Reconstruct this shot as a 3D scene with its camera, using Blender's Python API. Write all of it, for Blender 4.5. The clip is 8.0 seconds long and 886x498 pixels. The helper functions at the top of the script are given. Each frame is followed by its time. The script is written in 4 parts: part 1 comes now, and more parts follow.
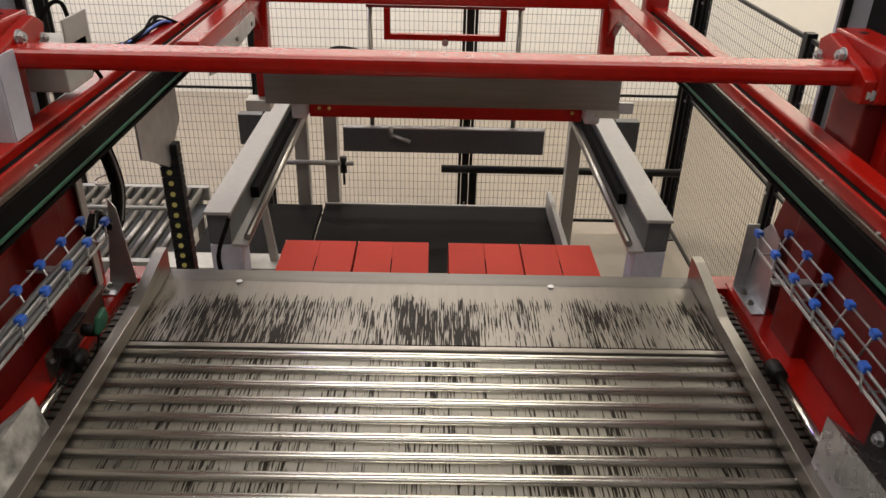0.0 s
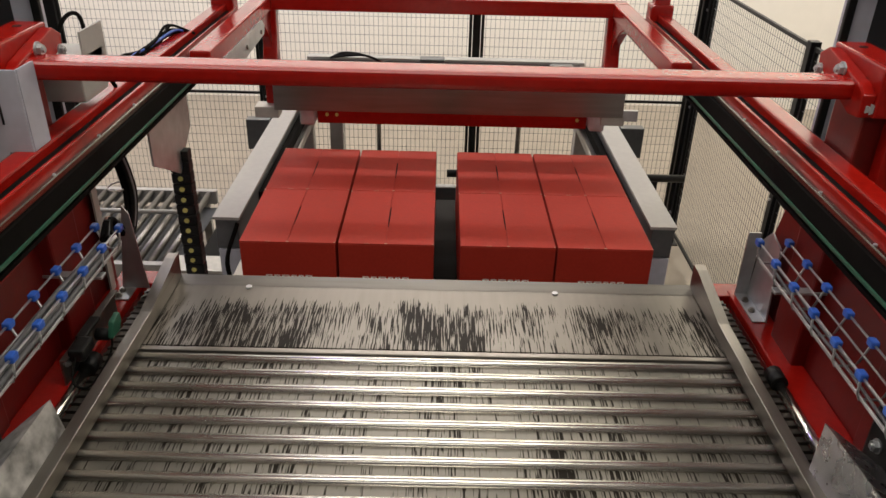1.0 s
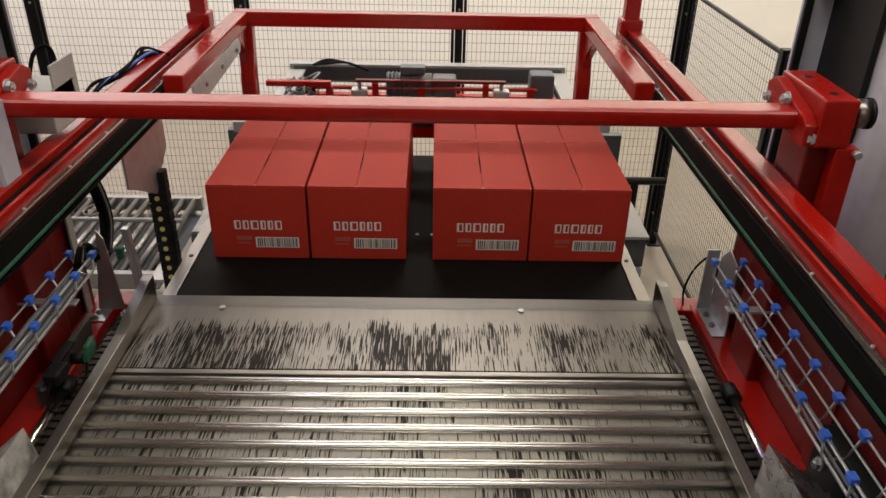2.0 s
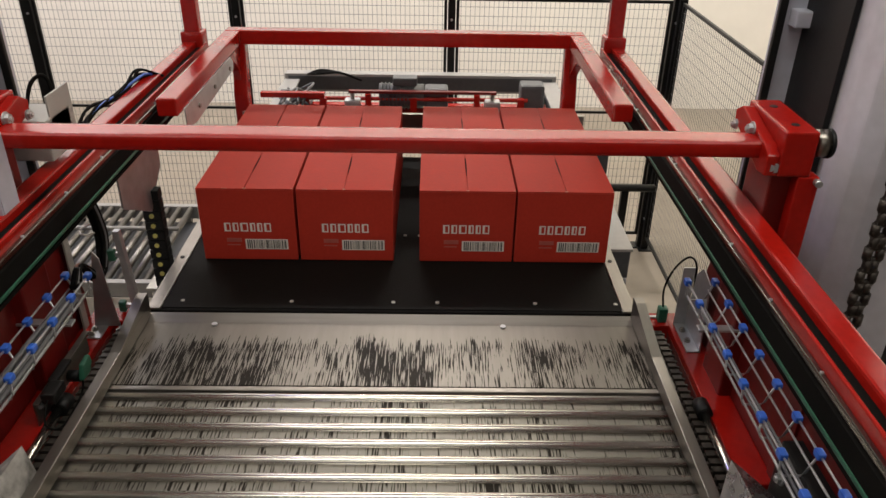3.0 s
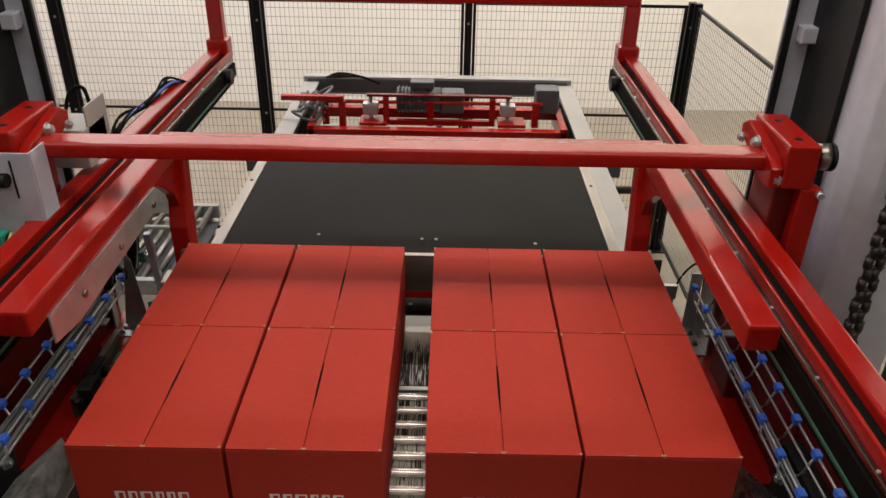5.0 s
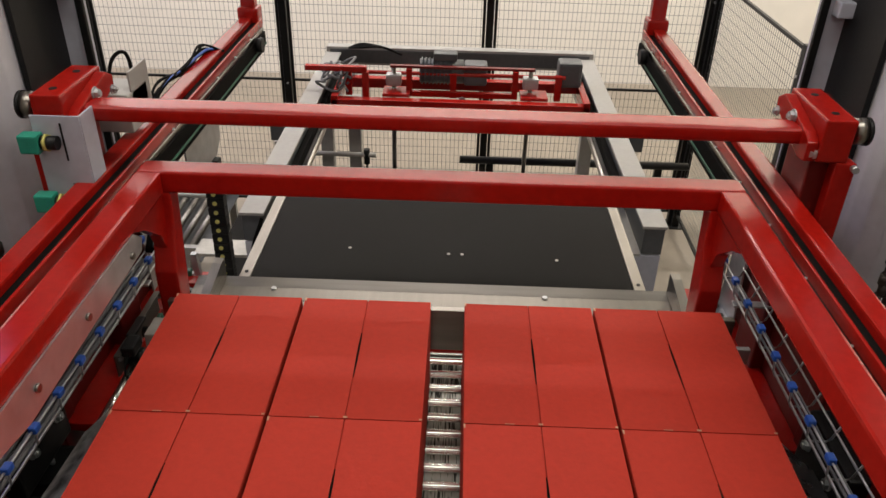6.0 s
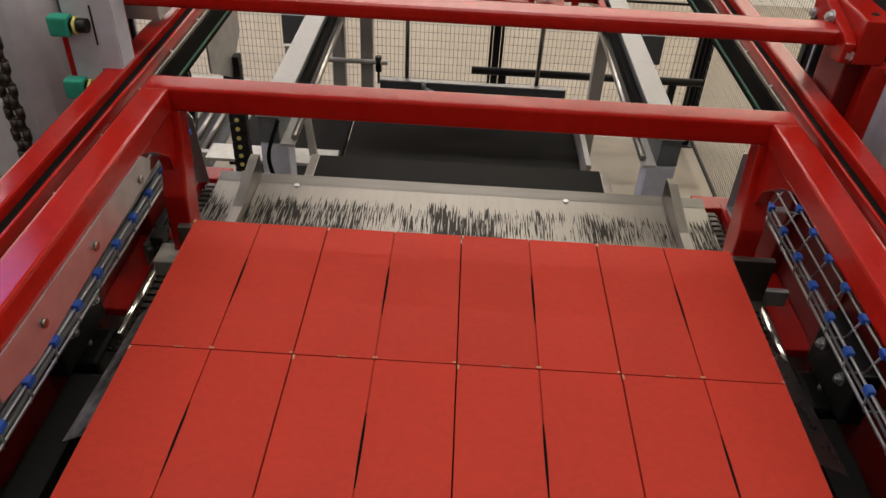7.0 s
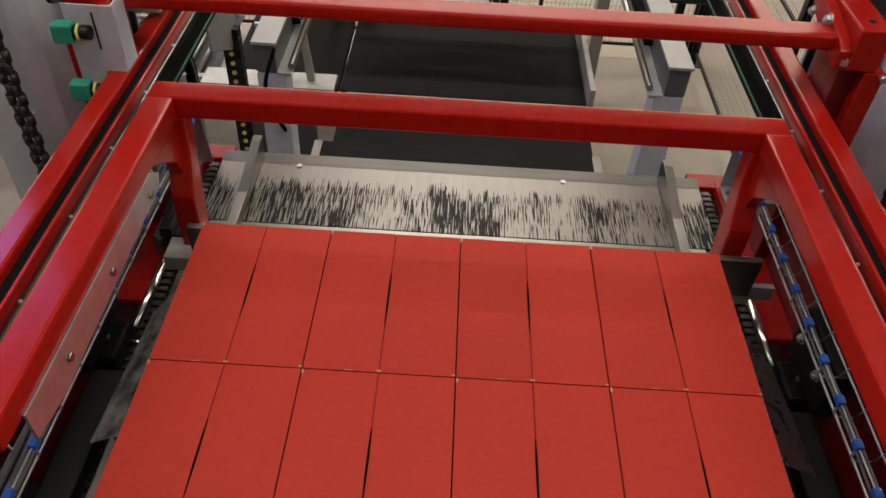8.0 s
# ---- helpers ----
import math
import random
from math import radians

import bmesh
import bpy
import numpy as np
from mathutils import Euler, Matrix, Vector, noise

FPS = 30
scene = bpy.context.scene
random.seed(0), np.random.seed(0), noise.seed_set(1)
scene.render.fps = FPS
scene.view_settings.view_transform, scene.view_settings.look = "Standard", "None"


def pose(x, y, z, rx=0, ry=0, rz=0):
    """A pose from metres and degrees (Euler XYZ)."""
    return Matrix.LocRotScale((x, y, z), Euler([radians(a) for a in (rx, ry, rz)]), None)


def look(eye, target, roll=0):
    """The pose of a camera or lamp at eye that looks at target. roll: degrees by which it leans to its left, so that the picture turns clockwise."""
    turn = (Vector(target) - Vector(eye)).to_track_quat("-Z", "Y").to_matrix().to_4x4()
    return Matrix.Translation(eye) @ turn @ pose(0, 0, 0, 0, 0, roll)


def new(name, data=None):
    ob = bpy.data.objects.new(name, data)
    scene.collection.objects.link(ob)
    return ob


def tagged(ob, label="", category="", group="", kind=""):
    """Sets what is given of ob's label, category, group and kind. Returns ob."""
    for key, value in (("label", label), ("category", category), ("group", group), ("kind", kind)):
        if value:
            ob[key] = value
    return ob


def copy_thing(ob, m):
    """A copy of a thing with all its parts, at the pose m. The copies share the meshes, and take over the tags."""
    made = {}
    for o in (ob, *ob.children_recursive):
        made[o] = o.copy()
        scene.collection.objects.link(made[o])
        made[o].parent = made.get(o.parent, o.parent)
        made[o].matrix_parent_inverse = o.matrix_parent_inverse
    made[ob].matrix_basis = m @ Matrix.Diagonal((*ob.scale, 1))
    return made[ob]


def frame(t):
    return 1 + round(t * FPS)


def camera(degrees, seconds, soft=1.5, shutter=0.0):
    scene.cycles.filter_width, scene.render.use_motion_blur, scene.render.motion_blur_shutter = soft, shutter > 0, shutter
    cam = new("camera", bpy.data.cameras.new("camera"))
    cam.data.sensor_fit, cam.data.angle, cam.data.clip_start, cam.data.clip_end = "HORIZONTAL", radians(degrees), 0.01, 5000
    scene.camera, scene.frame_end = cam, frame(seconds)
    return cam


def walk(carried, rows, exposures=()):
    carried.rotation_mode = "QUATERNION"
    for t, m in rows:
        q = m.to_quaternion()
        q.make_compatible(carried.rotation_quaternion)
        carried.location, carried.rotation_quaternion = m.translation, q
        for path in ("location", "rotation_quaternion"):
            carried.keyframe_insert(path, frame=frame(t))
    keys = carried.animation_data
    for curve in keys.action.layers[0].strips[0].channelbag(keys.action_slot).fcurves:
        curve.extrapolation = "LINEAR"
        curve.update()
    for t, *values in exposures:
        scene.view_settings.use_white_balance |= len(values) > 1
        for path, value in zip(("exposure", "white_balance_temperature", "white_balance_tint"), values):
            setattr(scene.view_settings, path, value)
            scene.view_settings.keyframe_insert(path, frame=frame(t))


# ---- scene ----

# ---------------------------------------------------------------- camera
cam = camera(60.0, 8.0, soft=1.5)
PATH = [
    (0.0, (0.003, 0.576, 2.643), (0.032, 2.331, 1.684), 1.48),
    (0.5, (-0.018, 0.562, 2.642), (0.004, 2.319, 1.687), 1.71),
    (1.0, (-0.002, 0.551, 2.670), (0.015, 2.309, 1.716), 1.56),
    (1.5, (0.033, 0.549, 2.712), (0.058, 2.302, 1.749), 1.36),
    (3.0, (0.110, 0.502, 2.844), (0.141, 2.249, 1.871), 1.09),
    (3.5, (0.111, 0.489, 2.869), (0.142, 2.234, 1.892), 1.09),
    (4.0, (0.112, 0.471, 2.889), (0.133, 2.217, 1.913), 1.12),
    (4.5, (0.115, 0.459, 2.898), (0.122, 2.205, 1.921), 0.96),
    (6.0, (0.040, 0.397, 2.904), (0.011, 2.108, 1.867), 1.50),
    (6.5, (0.004, 0.381, 2.868), (-0.016, 2.035, 1.745), 2.45),
    (7.0, (-0.027, 0.346, 2.863), (-0.042, 1.940, 1.656), 3.10),
    (7.5, (-0.036, 0.397, 2.876), (-0.043, 1.934, 1.595), 3.47),
    (7.8, (-0.039, 0.401, 2.840), (-0.041, 1.908, 1.526), 3.60),
    (8.0, (-0.039, 0.425, 2.914), (-0.040, 1.871, 1.532), 3.46),
]
walk(cam, [(t, look(eye, target, roll)) for t, eye, target, roll in PATH])

# ---------------------------------------------------------------- light
world = bpy.data.worlds.new("hall_air")
scene.world = world
world.use_nodes = True
world.node_tree.nodes["Background"].inputs[0].default_value = (0.75, 0.8, 0.9, 1)
world.node_tree.nodes["Background"].inputs[1].default_value = 0.02


def area(name, at, to, sx, sy, watts, colour):
    data = bpy.data.lights.new(name, "AREA")
    data.shape, data.size, data.size_y, data.energy, data.color = "RECTANGLE", sx, sy, watts, colour
    ob = new(name, data)
    ob.matrix_world = look(at, to)
    return ob


WARM = (1.0, 0.94, 0.85)
# Unseen lamps added to brighten the far wall, cooler on the left.
for x, watts, tone in ((-4.2, 215, (0.96, 0.92, 0.97)), (0.0, 205, (1.0, 0.945, 0.90)), (4.2, 205, (1.0, 0.945, 0.83))):
    area("wall_washer", (x, 6.9, 5.9), (x, 9.0, 2.2), 2.6, 0.5, watts, tone)
area("strip_light", (0.0, 6.4, 5.9), (0.0, 6.0, 0), 9.0, 0.22, 16, WARM)
area("hanging_light", (0.0, 1.58, 4.40), (0.0, 1.60, 0), 5.2, 0.60, 58, (1.0, 0.95, 0.86))
# Unseen fill lamp added above the camera to brighten the nearest case tops.
area("hanging_light", (0.0, 0.10, 3.40), (0.0, 0.15, 0), 3.6, 0.4, 10, (1.0, 0.95, 0.86))
area("skylight", (-4.1, 4.9, 6.1), (-0.7, 1.3, 2.0), 1.3, 1.3, 30, (0.36, 0.30, 1.0))
scene.view_settings.exposure = 0.2

# ---------------------------------------------------------------- materials


def material(name, colour, rough=0.5, metal=0.0, grain=0.0, scale=40.0, bump=0.0, stretch=(1, 1, 1), coat=0.0, wear=None, alt=None, spread=0.0, spot=3.0, shine=0.5):
    """Principled surface, with colour grain at two sizes and a fine relief."""
    m = bpy.data.materials.new(name)
    m.use_nodes = True
    nt = m.node_tree
    n, link = nt.nodes, nt.links
    b = n["Principled BSDF"]
    b.inputs["Roughness"].default_value, b.inputs["Metallic"].default_value = rough, metal
    b.inputs["Coat Weight"].default_value = coat
    b.inputs["Specular IOR Level"].default_value = shine
    b.inputs["Base Color"].default_value = (*colour, 1)
    co = n.new("ShaderNodeTexCoord")
    mp = n.new("ShaderNodeMapping")
    mp.inputs["Scale"].default_value = stretch
    link.new(co.outputs["Object"], mp.inputs["Vector"])
    fine = n.new("ShaderNodeTexNoise")
    fine.inputs["Scale"].default_value, fine.inputs["Detail"].default_value = scale, 6
    link.new(mp.outputs["Vector"], fine.inputs["Vector"])
    wide = n.new("ShaderNodeTexNoise")
    wide.inputs["Scale"].default_value, wide.inputs["Detail"].default_value = spot, 4
    link.new(co.outputs["Object"], wide.inputs["Vector"])
    if grain:
        mix = n.new("ShaderNodeMix")
        mix.data_type = "RGBA"
        mix.inputs["A"].default_value = (*[c * (1 - grain) for c in colour], 1)
        mix.inputs["B"].default_value = (*(alt or [min(1, c * (1 + grain)) for c in colour]), 1)
        add = n.new("ShaderNodeMath")
        add.operation = "MULTIPLY_ADD"
        add.inputs[1].default_value, add.inputs[2].default_value = 0.5, 0.0
        link.new(fine.outputs["Fac"], add.inputs[0])
        add2 = n.new("ShaderNodeMath")
        add2.operation = "MULTIPLY_ADD"
        add2.inputs[1].default_value = 0.5
        link.new(wide.outputs["Fac"], add2.inputs[0])
        link.new(add.outputs[0], add2.inputs[2])
        ramp = n.new("ShaderNodeMapRange")
        ramp.inputs["From Min"].default_value, ramp.inputs["From Max"].default_value = 0.35, 0.65
        link.new(add2.outputs[0], ramp.inputs["Value"])
        link.new(ramp.outputs[0], mix.inputs["Factor"])
        out = mix.outputs["Result"]
        if spread:
            info = n.new("ShaderNodeObjectInfo")
            hsv = n.new("ShaderNodeHueSaturation")
            val = n.new("ShaderNodeMapRange")
            val.inputs["To Min"].default_value, val.inputs["To Max"].default_value = 1 - spread, 1 + spread
            link.new(info.outputs["Random"], val.inputs["Value"])
            link.new(val.outputs[0], hsv.inputs["Value"])
            link.new(out, hsv.inputs["Color"])
            out = hsv.outputs["Color"]
        if wear:
            geo = n.new("ShaderNodeNewGeometry")
            lim = n.new("ShaderNodeMapRange")
            lim.inputs["From Min"].default_value, lim.inputs["From Max"].default_value = 0.57, 0.66
            mul = n.new("ShaderNodeMath")
            mul.operation = "MULTIPLY"
            link.new(geo.outputs["Pointiness"], lim.inputs["Value"])
            link.new(lim.outputs[0], mul.inputs[0])
            link.new(fine.outputs["Fac"], mul.inputs[1])
            over = n.new("ShaderNodeMix")
            over.data_type = "RGBA"
            over.inputs["B"].default_value = (*wear, 1)
            link.new(out, over.inputs["A"])
            link.new(mul.outputs[0], over.inputs["Factor"])
            out = over.outputs["Result"]
        link.new(out, b.inputs["Base Color"])
        rr = n.new("ShaderNodeMapRange")
        rr.inputs["To Min"].default_value, rr.inputs["To Max"].default_value = max(0.03, rough - 0.09), min(1, rough + 0.09)
        link.new(add2.outputs[0], rr.inputs["Value"])
        link.new(rr.outputs[0], b.inputs["Roughness"])
    if bump:
        bp = n.new("ShaderNodeBump")
        bp.inputs["Strength"].default_value, bp.inputs["Distance"].default_value = bump, 0.002
        link.new(fine.outputs["Fac"], bp.inputs["Height"])
        link.new(bp.outputs["Normal"], b.inputs["Normal"])
    return m


RED = material("red_enamel", (0.32, 0.008, 0.0045), 0.20, 0, 0.14, 60, 0.10, wear=(0.5, 0.08, 0.06), shine=0.34)
# Darker copy of the red enamel; its shade is put into the colour.
RED_SHADED = material("shaded_red_enamel", (0.135, 0.006, 0.0045), 0.36, 0, 0.16, 40, 0.12, shine=0.35)
CARD = material("red_printed_cardboard", (0.40, 0.031, 0.0175), 0.62, 0, 0.09, 90, 0.2, wear=(0.6, 0.2, 0.15), spread=0.05, shine=0.16)
CARD_RAW = material("cut_cardboard_edge", (0.42, 0.22, 0.14), 0.8, 0, 0.2, 120, 0.3)
CARD_FAINT = material("dull_red_print", (0.36, 0.08, 0.06), 0.6, 0, 0.1)
INK_WHITE = material("pale_print", (0.72, 0.66, 0.6), 0.6, 0, 0.06, 60)
INK_BLACK = material("black_print", (0.03, 0.025, 0.025), 0.6, 0, 0.1)
STEEL = material("brushed_steel", (0.27, 0.25, 0.225), 0.32, 1.0, 0.14, 60, 0.12, stretch=(0.06, 1, 1))
STEEL_Y = material("brushed_steel_lengthwise", (0.27, 0.25, 0.225), 0.36, 1.0, 0.14, 60, 0.12, stretch=(1, 0.06, 1))
CHROME = material("polished_roller_steel", (0.86, 0.84, 0.78), 0.11, 1.0, 0.09, 14, 0.0, stretch=(0.3, 1, 1), spot=4)
def brush_round(mat, rough, amount):
    """Turned metal: fine grooves round the x axis draw the highlight out along it."""
    n, link = mat.node_tree.nodes, mat.node_tree.links
    b = n["Principled BSDF"]
    for old in list(b.inputs["Roughness"].links):
        link.remove(old)
    b.inputs["Roughness"].default_value = rough
    b.inputs["Anisotropic"].default_value, b.inputs["Anisotropic Rotation"].default_value = amount, 0.25
    tangent = n.new("ShaderNodeTangent")
    tangent.direction_type, tangent.axis = "RADIAL", "X"
    link.new(tangent.outputs[0], b.inputs["Tangent"])


brush_round(CHROME, 0.25, 0.9)
ROD = material("polished_rod_steel", (0.86, 0.84, 0.78), 0.16, 1.0, 0.07, 14)
ZINC = material("galvanised_zinc", (0.50, 0.51, 0.52), 0.42, 0.85, 0.16, 25, 0.1)
DARK = material("black_rubber", (0.006, 0.0055, 0.005), 0.75, 0, 0.25, 80, 0.2, shine=0.05)
BELT = material("dark_belt", (0.0045, 0.0038, 0.003), 0.62, 0, 0.25, 150, 0.3, shine=0.10)
BLACK = material("black_powder_coat", (0.008, 0.008, 0.008), 0.45, 0, 0.2, 80, 0.1, shine=0.25)
GREASE = material("greasy_chain_steel", (0.07, 0.06, 0.052), 0.42, 0.7, 0.3, 90, 0.2)
GREY = material("light_grey_paint", (0.33, 0.32, 0.30), 0.42, 0, 0.08, 40, 0.08)
# Grey paint with the bluish light on it put into the colour.
GREY_BLUE = material("blue_lit_grey_paint", (0.45, 0.46, 0.53), 0.4, 0, 0.10, 30, 0.08)
MOTOR = material("grey_motor_paint", (0.075, 0.08, 0.084), 0.42, 0, 0.15, 50, 0.1)
BLUE = material("blue_plastic", (0.03, 0.12, 0.55), 0.4, 0, 0.1)
GREEN = material("green_plastic", (0.02, 0.26, 0.18), 0.4, 0, 0.12)
GREEN_DARK = material("dark_green_edge", (0.012, 0.09, 0.05), 0.5, 0, 0.2)
YELLOW = material("yellow_plastic", (0.55, 0.50, 0.14), 0.5, 0, 0.1)
# Violet light on the columns is put into this grey's tint and brightness.
COLUMN_GREY = material("violet_lit_grey_paint", (0.58, 0.57, 0.62), 0.4, 0, 0.08, 30, 0.06)
STEEL_DULL = material("dull_ground_steel", (0.20, 0.188, 0.17), 0.42, 1.0, 0.14, 60, 0.1, stretch=(0.06, 1, 1))
RAIL = material("dark_ground_rail_steel", (0.20, 0.185, 0.165), 0.24, 1.0, 0.14, 60, 0.05, stretch=(1, 0.06, 1))
WIRE_GREY = material("grey_cable", (0.11, 0.11, 0.115), 0.5, 0, 0.15)
HOSE_BROWN = material("brown_hose", (0.22, 0.075, 0.04), 0.5, 0, 0.15)
CONCRETE = material("pale_concrete", (0.24, 0.205, 0.16), 0.38, 0, 0.12, 7, 0.1, spot=0.9)
PLASTER = material("white_wall_paint", (0.84, 0.80, 0.73), 0.75, 0, 0.04, 5, 0.05, spot=0.6)
CEILING = material("pale_ceiling_steel", (0.48, 0.465, 0.445), 0.7, 0, 0.1, 5, 0.05, spot=0.6)
WOOD = material("raw_pine", (0.45, 0.29, 0.15), 0.65, 0, 0.2, 12, 0.2, stretch=(1, 1, 0.1))


def streaked_steel(name, colour, rough, most, clean=None):
    """Steel sheet with black rubber streaks dragged along the way the cases travel."""
    m = material(name, colour, rough, 1.0, 0.10, 50, 0.06, stretch=(1, 0.05, 1))
    nt = m.node_tree
    n, link = nt.nodes, nt.links
    b = n["Principled BSDF"]
    base = b.inputs["Base Color"].links[0].from_socket
    co = n.new("ShaderNodeTexCoord")

    def noise_at(scale, stretch, detail):
        mp = n.new("ShaderNodeMapping")
        mp.inputs["Scale"].default_value = stretch
        link.new(co.outputs["Object"], mp.inputs["Vector"])
        t = n.new("ShaderNodeTexNoise")
        t.inputs["Scale"].default_value, t.inputs["Detail"].default_value = scale, detail
        link.new(mp.outputs["Vector"], t.inputs["Vector"])
        return t.outputs["Fac"]

    thin, clump = noise_at(300, (1, 0.04, 1), 2), noise_at(9, (1, 0.3, 1), 3)
    add = n.new("ShaderNodeMath")
    add.operation = "MULTIPLY_ADD"
    add.inputs[1].default_value = 0.55
    link.new(clump, add.inputs[0])
    link.new(thin, add.inputs[2])
    cut = n.new("ShaderNodeMapRange")
    cut.inputs["From Min"].default_value, cut.inputs["From Max"].default_value = most, most + 0.03
    total = add.outputs[0]
    if clean:
        # the streaks die out towards the far edge of the sheet
        parts = n.new("ShaderNodeSeparateXYZ")
        link.new(co.outputs["Object"], parts.inputs[0])
        fade = n.new("ShaderNodeMapRange")
        fade.inputs["From Min"].default_value, fade.inputs["From Max"].default_value = clean
        fade.inputs["To Min"].default_value, fade.inputs["To Max"].default_value = 0.06, -0.34
        link.new(parts.outputs["Y"], fade.inputs["Value"])
        less = n.new("ShaderNodeMath")
        link.new(total, less.inputs[0])
        link.new(fade.outputs[0], less.inputs[1])
        total = less.outputs[0]
    link.new(total, cut.inputs["Value"])
    mix = n.new("ShaderNodeMix")
    mix.data_type = "RGBA"
    mix.inputs["B"].default_value = (0.012, 0.009, 0.006, 1)
    link.new(base, mix.inputs["A"])
    link.new(cut.outputs[0], mix.inputs["Factor"])
    link.new(mix.outputs["Result"], b.inputs["Base Color"])
    inv = n.new("ShaderNodeMath")
    inv.operation = "SUBTRACT"
    inv.inputs[0].default_value = 1.0
    link.new(cut.outputs[0], inv.inputs[1])
    link.new(inv.outputs[0], b.inputs["Metallic"])
    b.inputs["Specular IOR Level"].default_value = 0.08
    return m


STREAKS = streaked_steel("dull_steel_with_rubber_streaks", (0.205, 0.19, 0.168), 0.36, 0.835, (0.69, 0.81))
STREAKS_BRIGHT = streaked_steel("bright_steel_with_rubber_streaks", (0.23, 0.217, 0.19), 0.40, 0.84)
SCRATCHED = material("scratched_sheet_steel", (0.22, 0.205, 0.18), 0.45, 0.3, 0.75, 35, 0.3, stretch=(1, 0.4, 0.5), alt=(0.9, 0.89, 0.86), spot=22)
FOIL = material("pale_zinc_plate", (0.42, 0.41, 0.37), 0.42, 0.45, 0.15, 30, 0.05)
SHEET = material("smooth_sheet_steel", (0.66, 0.66, 0.67), 0.28, 1.0, 0.12, 30, 0.05)

# ---------------------------------------------------------------- building blocks
BASES = {}


def thing(name, label, category, base, group="", kind=""):
    ob = new(name)
    ob.empty_display_size = 0.1
    ob.location = base
    BASES[ob.name] = Vector(base)
    return tagged(ob, label, category, group, kind)


def part(name, bm, mat, parent, label=""):
    """Links a bmesh in world places as one mesh under a thing or a part of one."""
    base = BASES[parent.name]
    bmesh.ops.translate(bm, verts=bm.verts, vec=-base)
    me = bpy.data.meshes.new(name)
    bm.to_mesh(me)
    bm.free()
    me.materials.append(mat)
    ob = new(name, me)
    ob.parent = parent
    BASES[ob.name] = base
    if label:
        ob["label"] = label
    return ob


def solid(name, bm, mat, label, category, kind="", group=""):
    """A thing or a piece of the setting that is one mesh."""
    me = bpy.data.meshes.new(name)
    bm.to_mesh(me)
    bm.free()
    me.materials.append(mat)
    ob = new(name, me)
    BASES[ob.name] = Vector((0, 0, 0))
    return tagged(ob, label, category, group, kind)


def box(x0, x1, y0, y1, z0, z1, bev=0.0, bm=None, seg=2):
    own = bmesh.new()
    bmesh.ops.create_cube(own, size=1, matrix=Matrix.Translation(((x0 + x1) / 2, (y0 + y1) / 2, (z0 + z1) / 2)) @ Matrix.Diagonal((x1 - x0, y1 - y0, z1 - z0, 1)))
    if bev:
        bmesh.ops.bevel(own, geom=own.edges[:], offset=bev, segments=seg, profile=0.6, affect="EDGES", clamp_overlap=True)
    return join(bm, own)


def join(bm, own):
    if bm is None:
        return own
    me = bpy.data.meshes.new("joined")
    own.to_mesh(me)
    own.free()
    bm.from_mesh(me)
    bpy.data.meshes.remove(me)
    return bm


def turned(own, m, bm=None):
    bmesh.ops.transform(own, matrix=m, verts=own.verts)
    return join(bm, own)


def rod(p, q, r, seg=12, bm=None, r2=None, smooth=True):
    """A round bar from p to q."""
    p, q = Vector(p), Vector(q)
    own = bmesh.new()
    bmesh.ops.create_cone(own, cap_ends=True, segments=seg, radius1=r, radius2=r if r2 is None else r2, depth=(q - p).length)
    turn = (q - p).to_track_quat("Z", "Y").to_matrix().to_4x4()
    bmesh.ops.transform(own, matrix=Matrix.Translation((p + q) / 2) @ turn, verts=own.verts)
    if smooth:
        for f in own.faces:
            f.smooth = len(f.verts) == 4
    return join(bm, own)


def prism(outline, axis, a, b, bev=0.0, bm=None):
    """An outline in the plane across axis (x: y,z; y: x,z; z: x,y), drawn out from a to b."""
    own = bmesh.new()
    put = {"x": lambda u, v, w: (w, u, v), "y": lambda u, v, w: (u, w, v), "z": lambda u, v, w: (u, v, w)}[axis]
    lo = [own.verts.new(put(u, v, a)) for u, v in outline]
    hi = [own.verts.new(put(u, v, b)) for u, v in outline]
    own.faces.new(lo)
    own.faces.new(hi[::-1])
    for i in range(len(lo)):
        j = (i + 1) % len(lo)
        own.faces.new((lo[i], hi[i], hi[j], lo[j]))
    bmesh.ops.recalc_face_normals(own, faces=own.faces[:])
    if bev:
        bmesh.ops.bevel(own, geom=own.edges[:], offset=bev, segments=2, profile=0.6, affect="EDGES", clamp_overlap=True)
    return join(bm, own)


def bent(points, r, seg=6, bm=None):
    """A wire or hose along points."""
    pts = [Vector(p) for p in points]
    own = bmesh.new()
    rings = []
    for i, p in enumerate(pts):
        d = (pts[min(i + 1, len(pts) - 1)] - pts[max(i - 1, 0)]).normalized()
        side = d.cross(Vector((0, 0, 1)) if abs(d.z) < 0.9 else Vector((1, 0, 0))).normalized()
        up = side.cross(d)
        rings.append([own.verts.new(p + r * (math.cos(k * math.tau / seg) * side + math.sin(k * math.tau / seg) * up)) for k in range(seg)])
    for a, b in zip(rings, rings[1:]):
        for k in range(seg):
            own.faces.new((a[k], a[(k + 1) % seg], b[(k + 1) % seg], b[k])).smooth = True
    own.faces.new(rings[0][::-1])
    own.faces.new(rings[-1])
    bmesh.ops.recalc_face_normals(own, faces=own.faces[:])
    return join(bm, own)


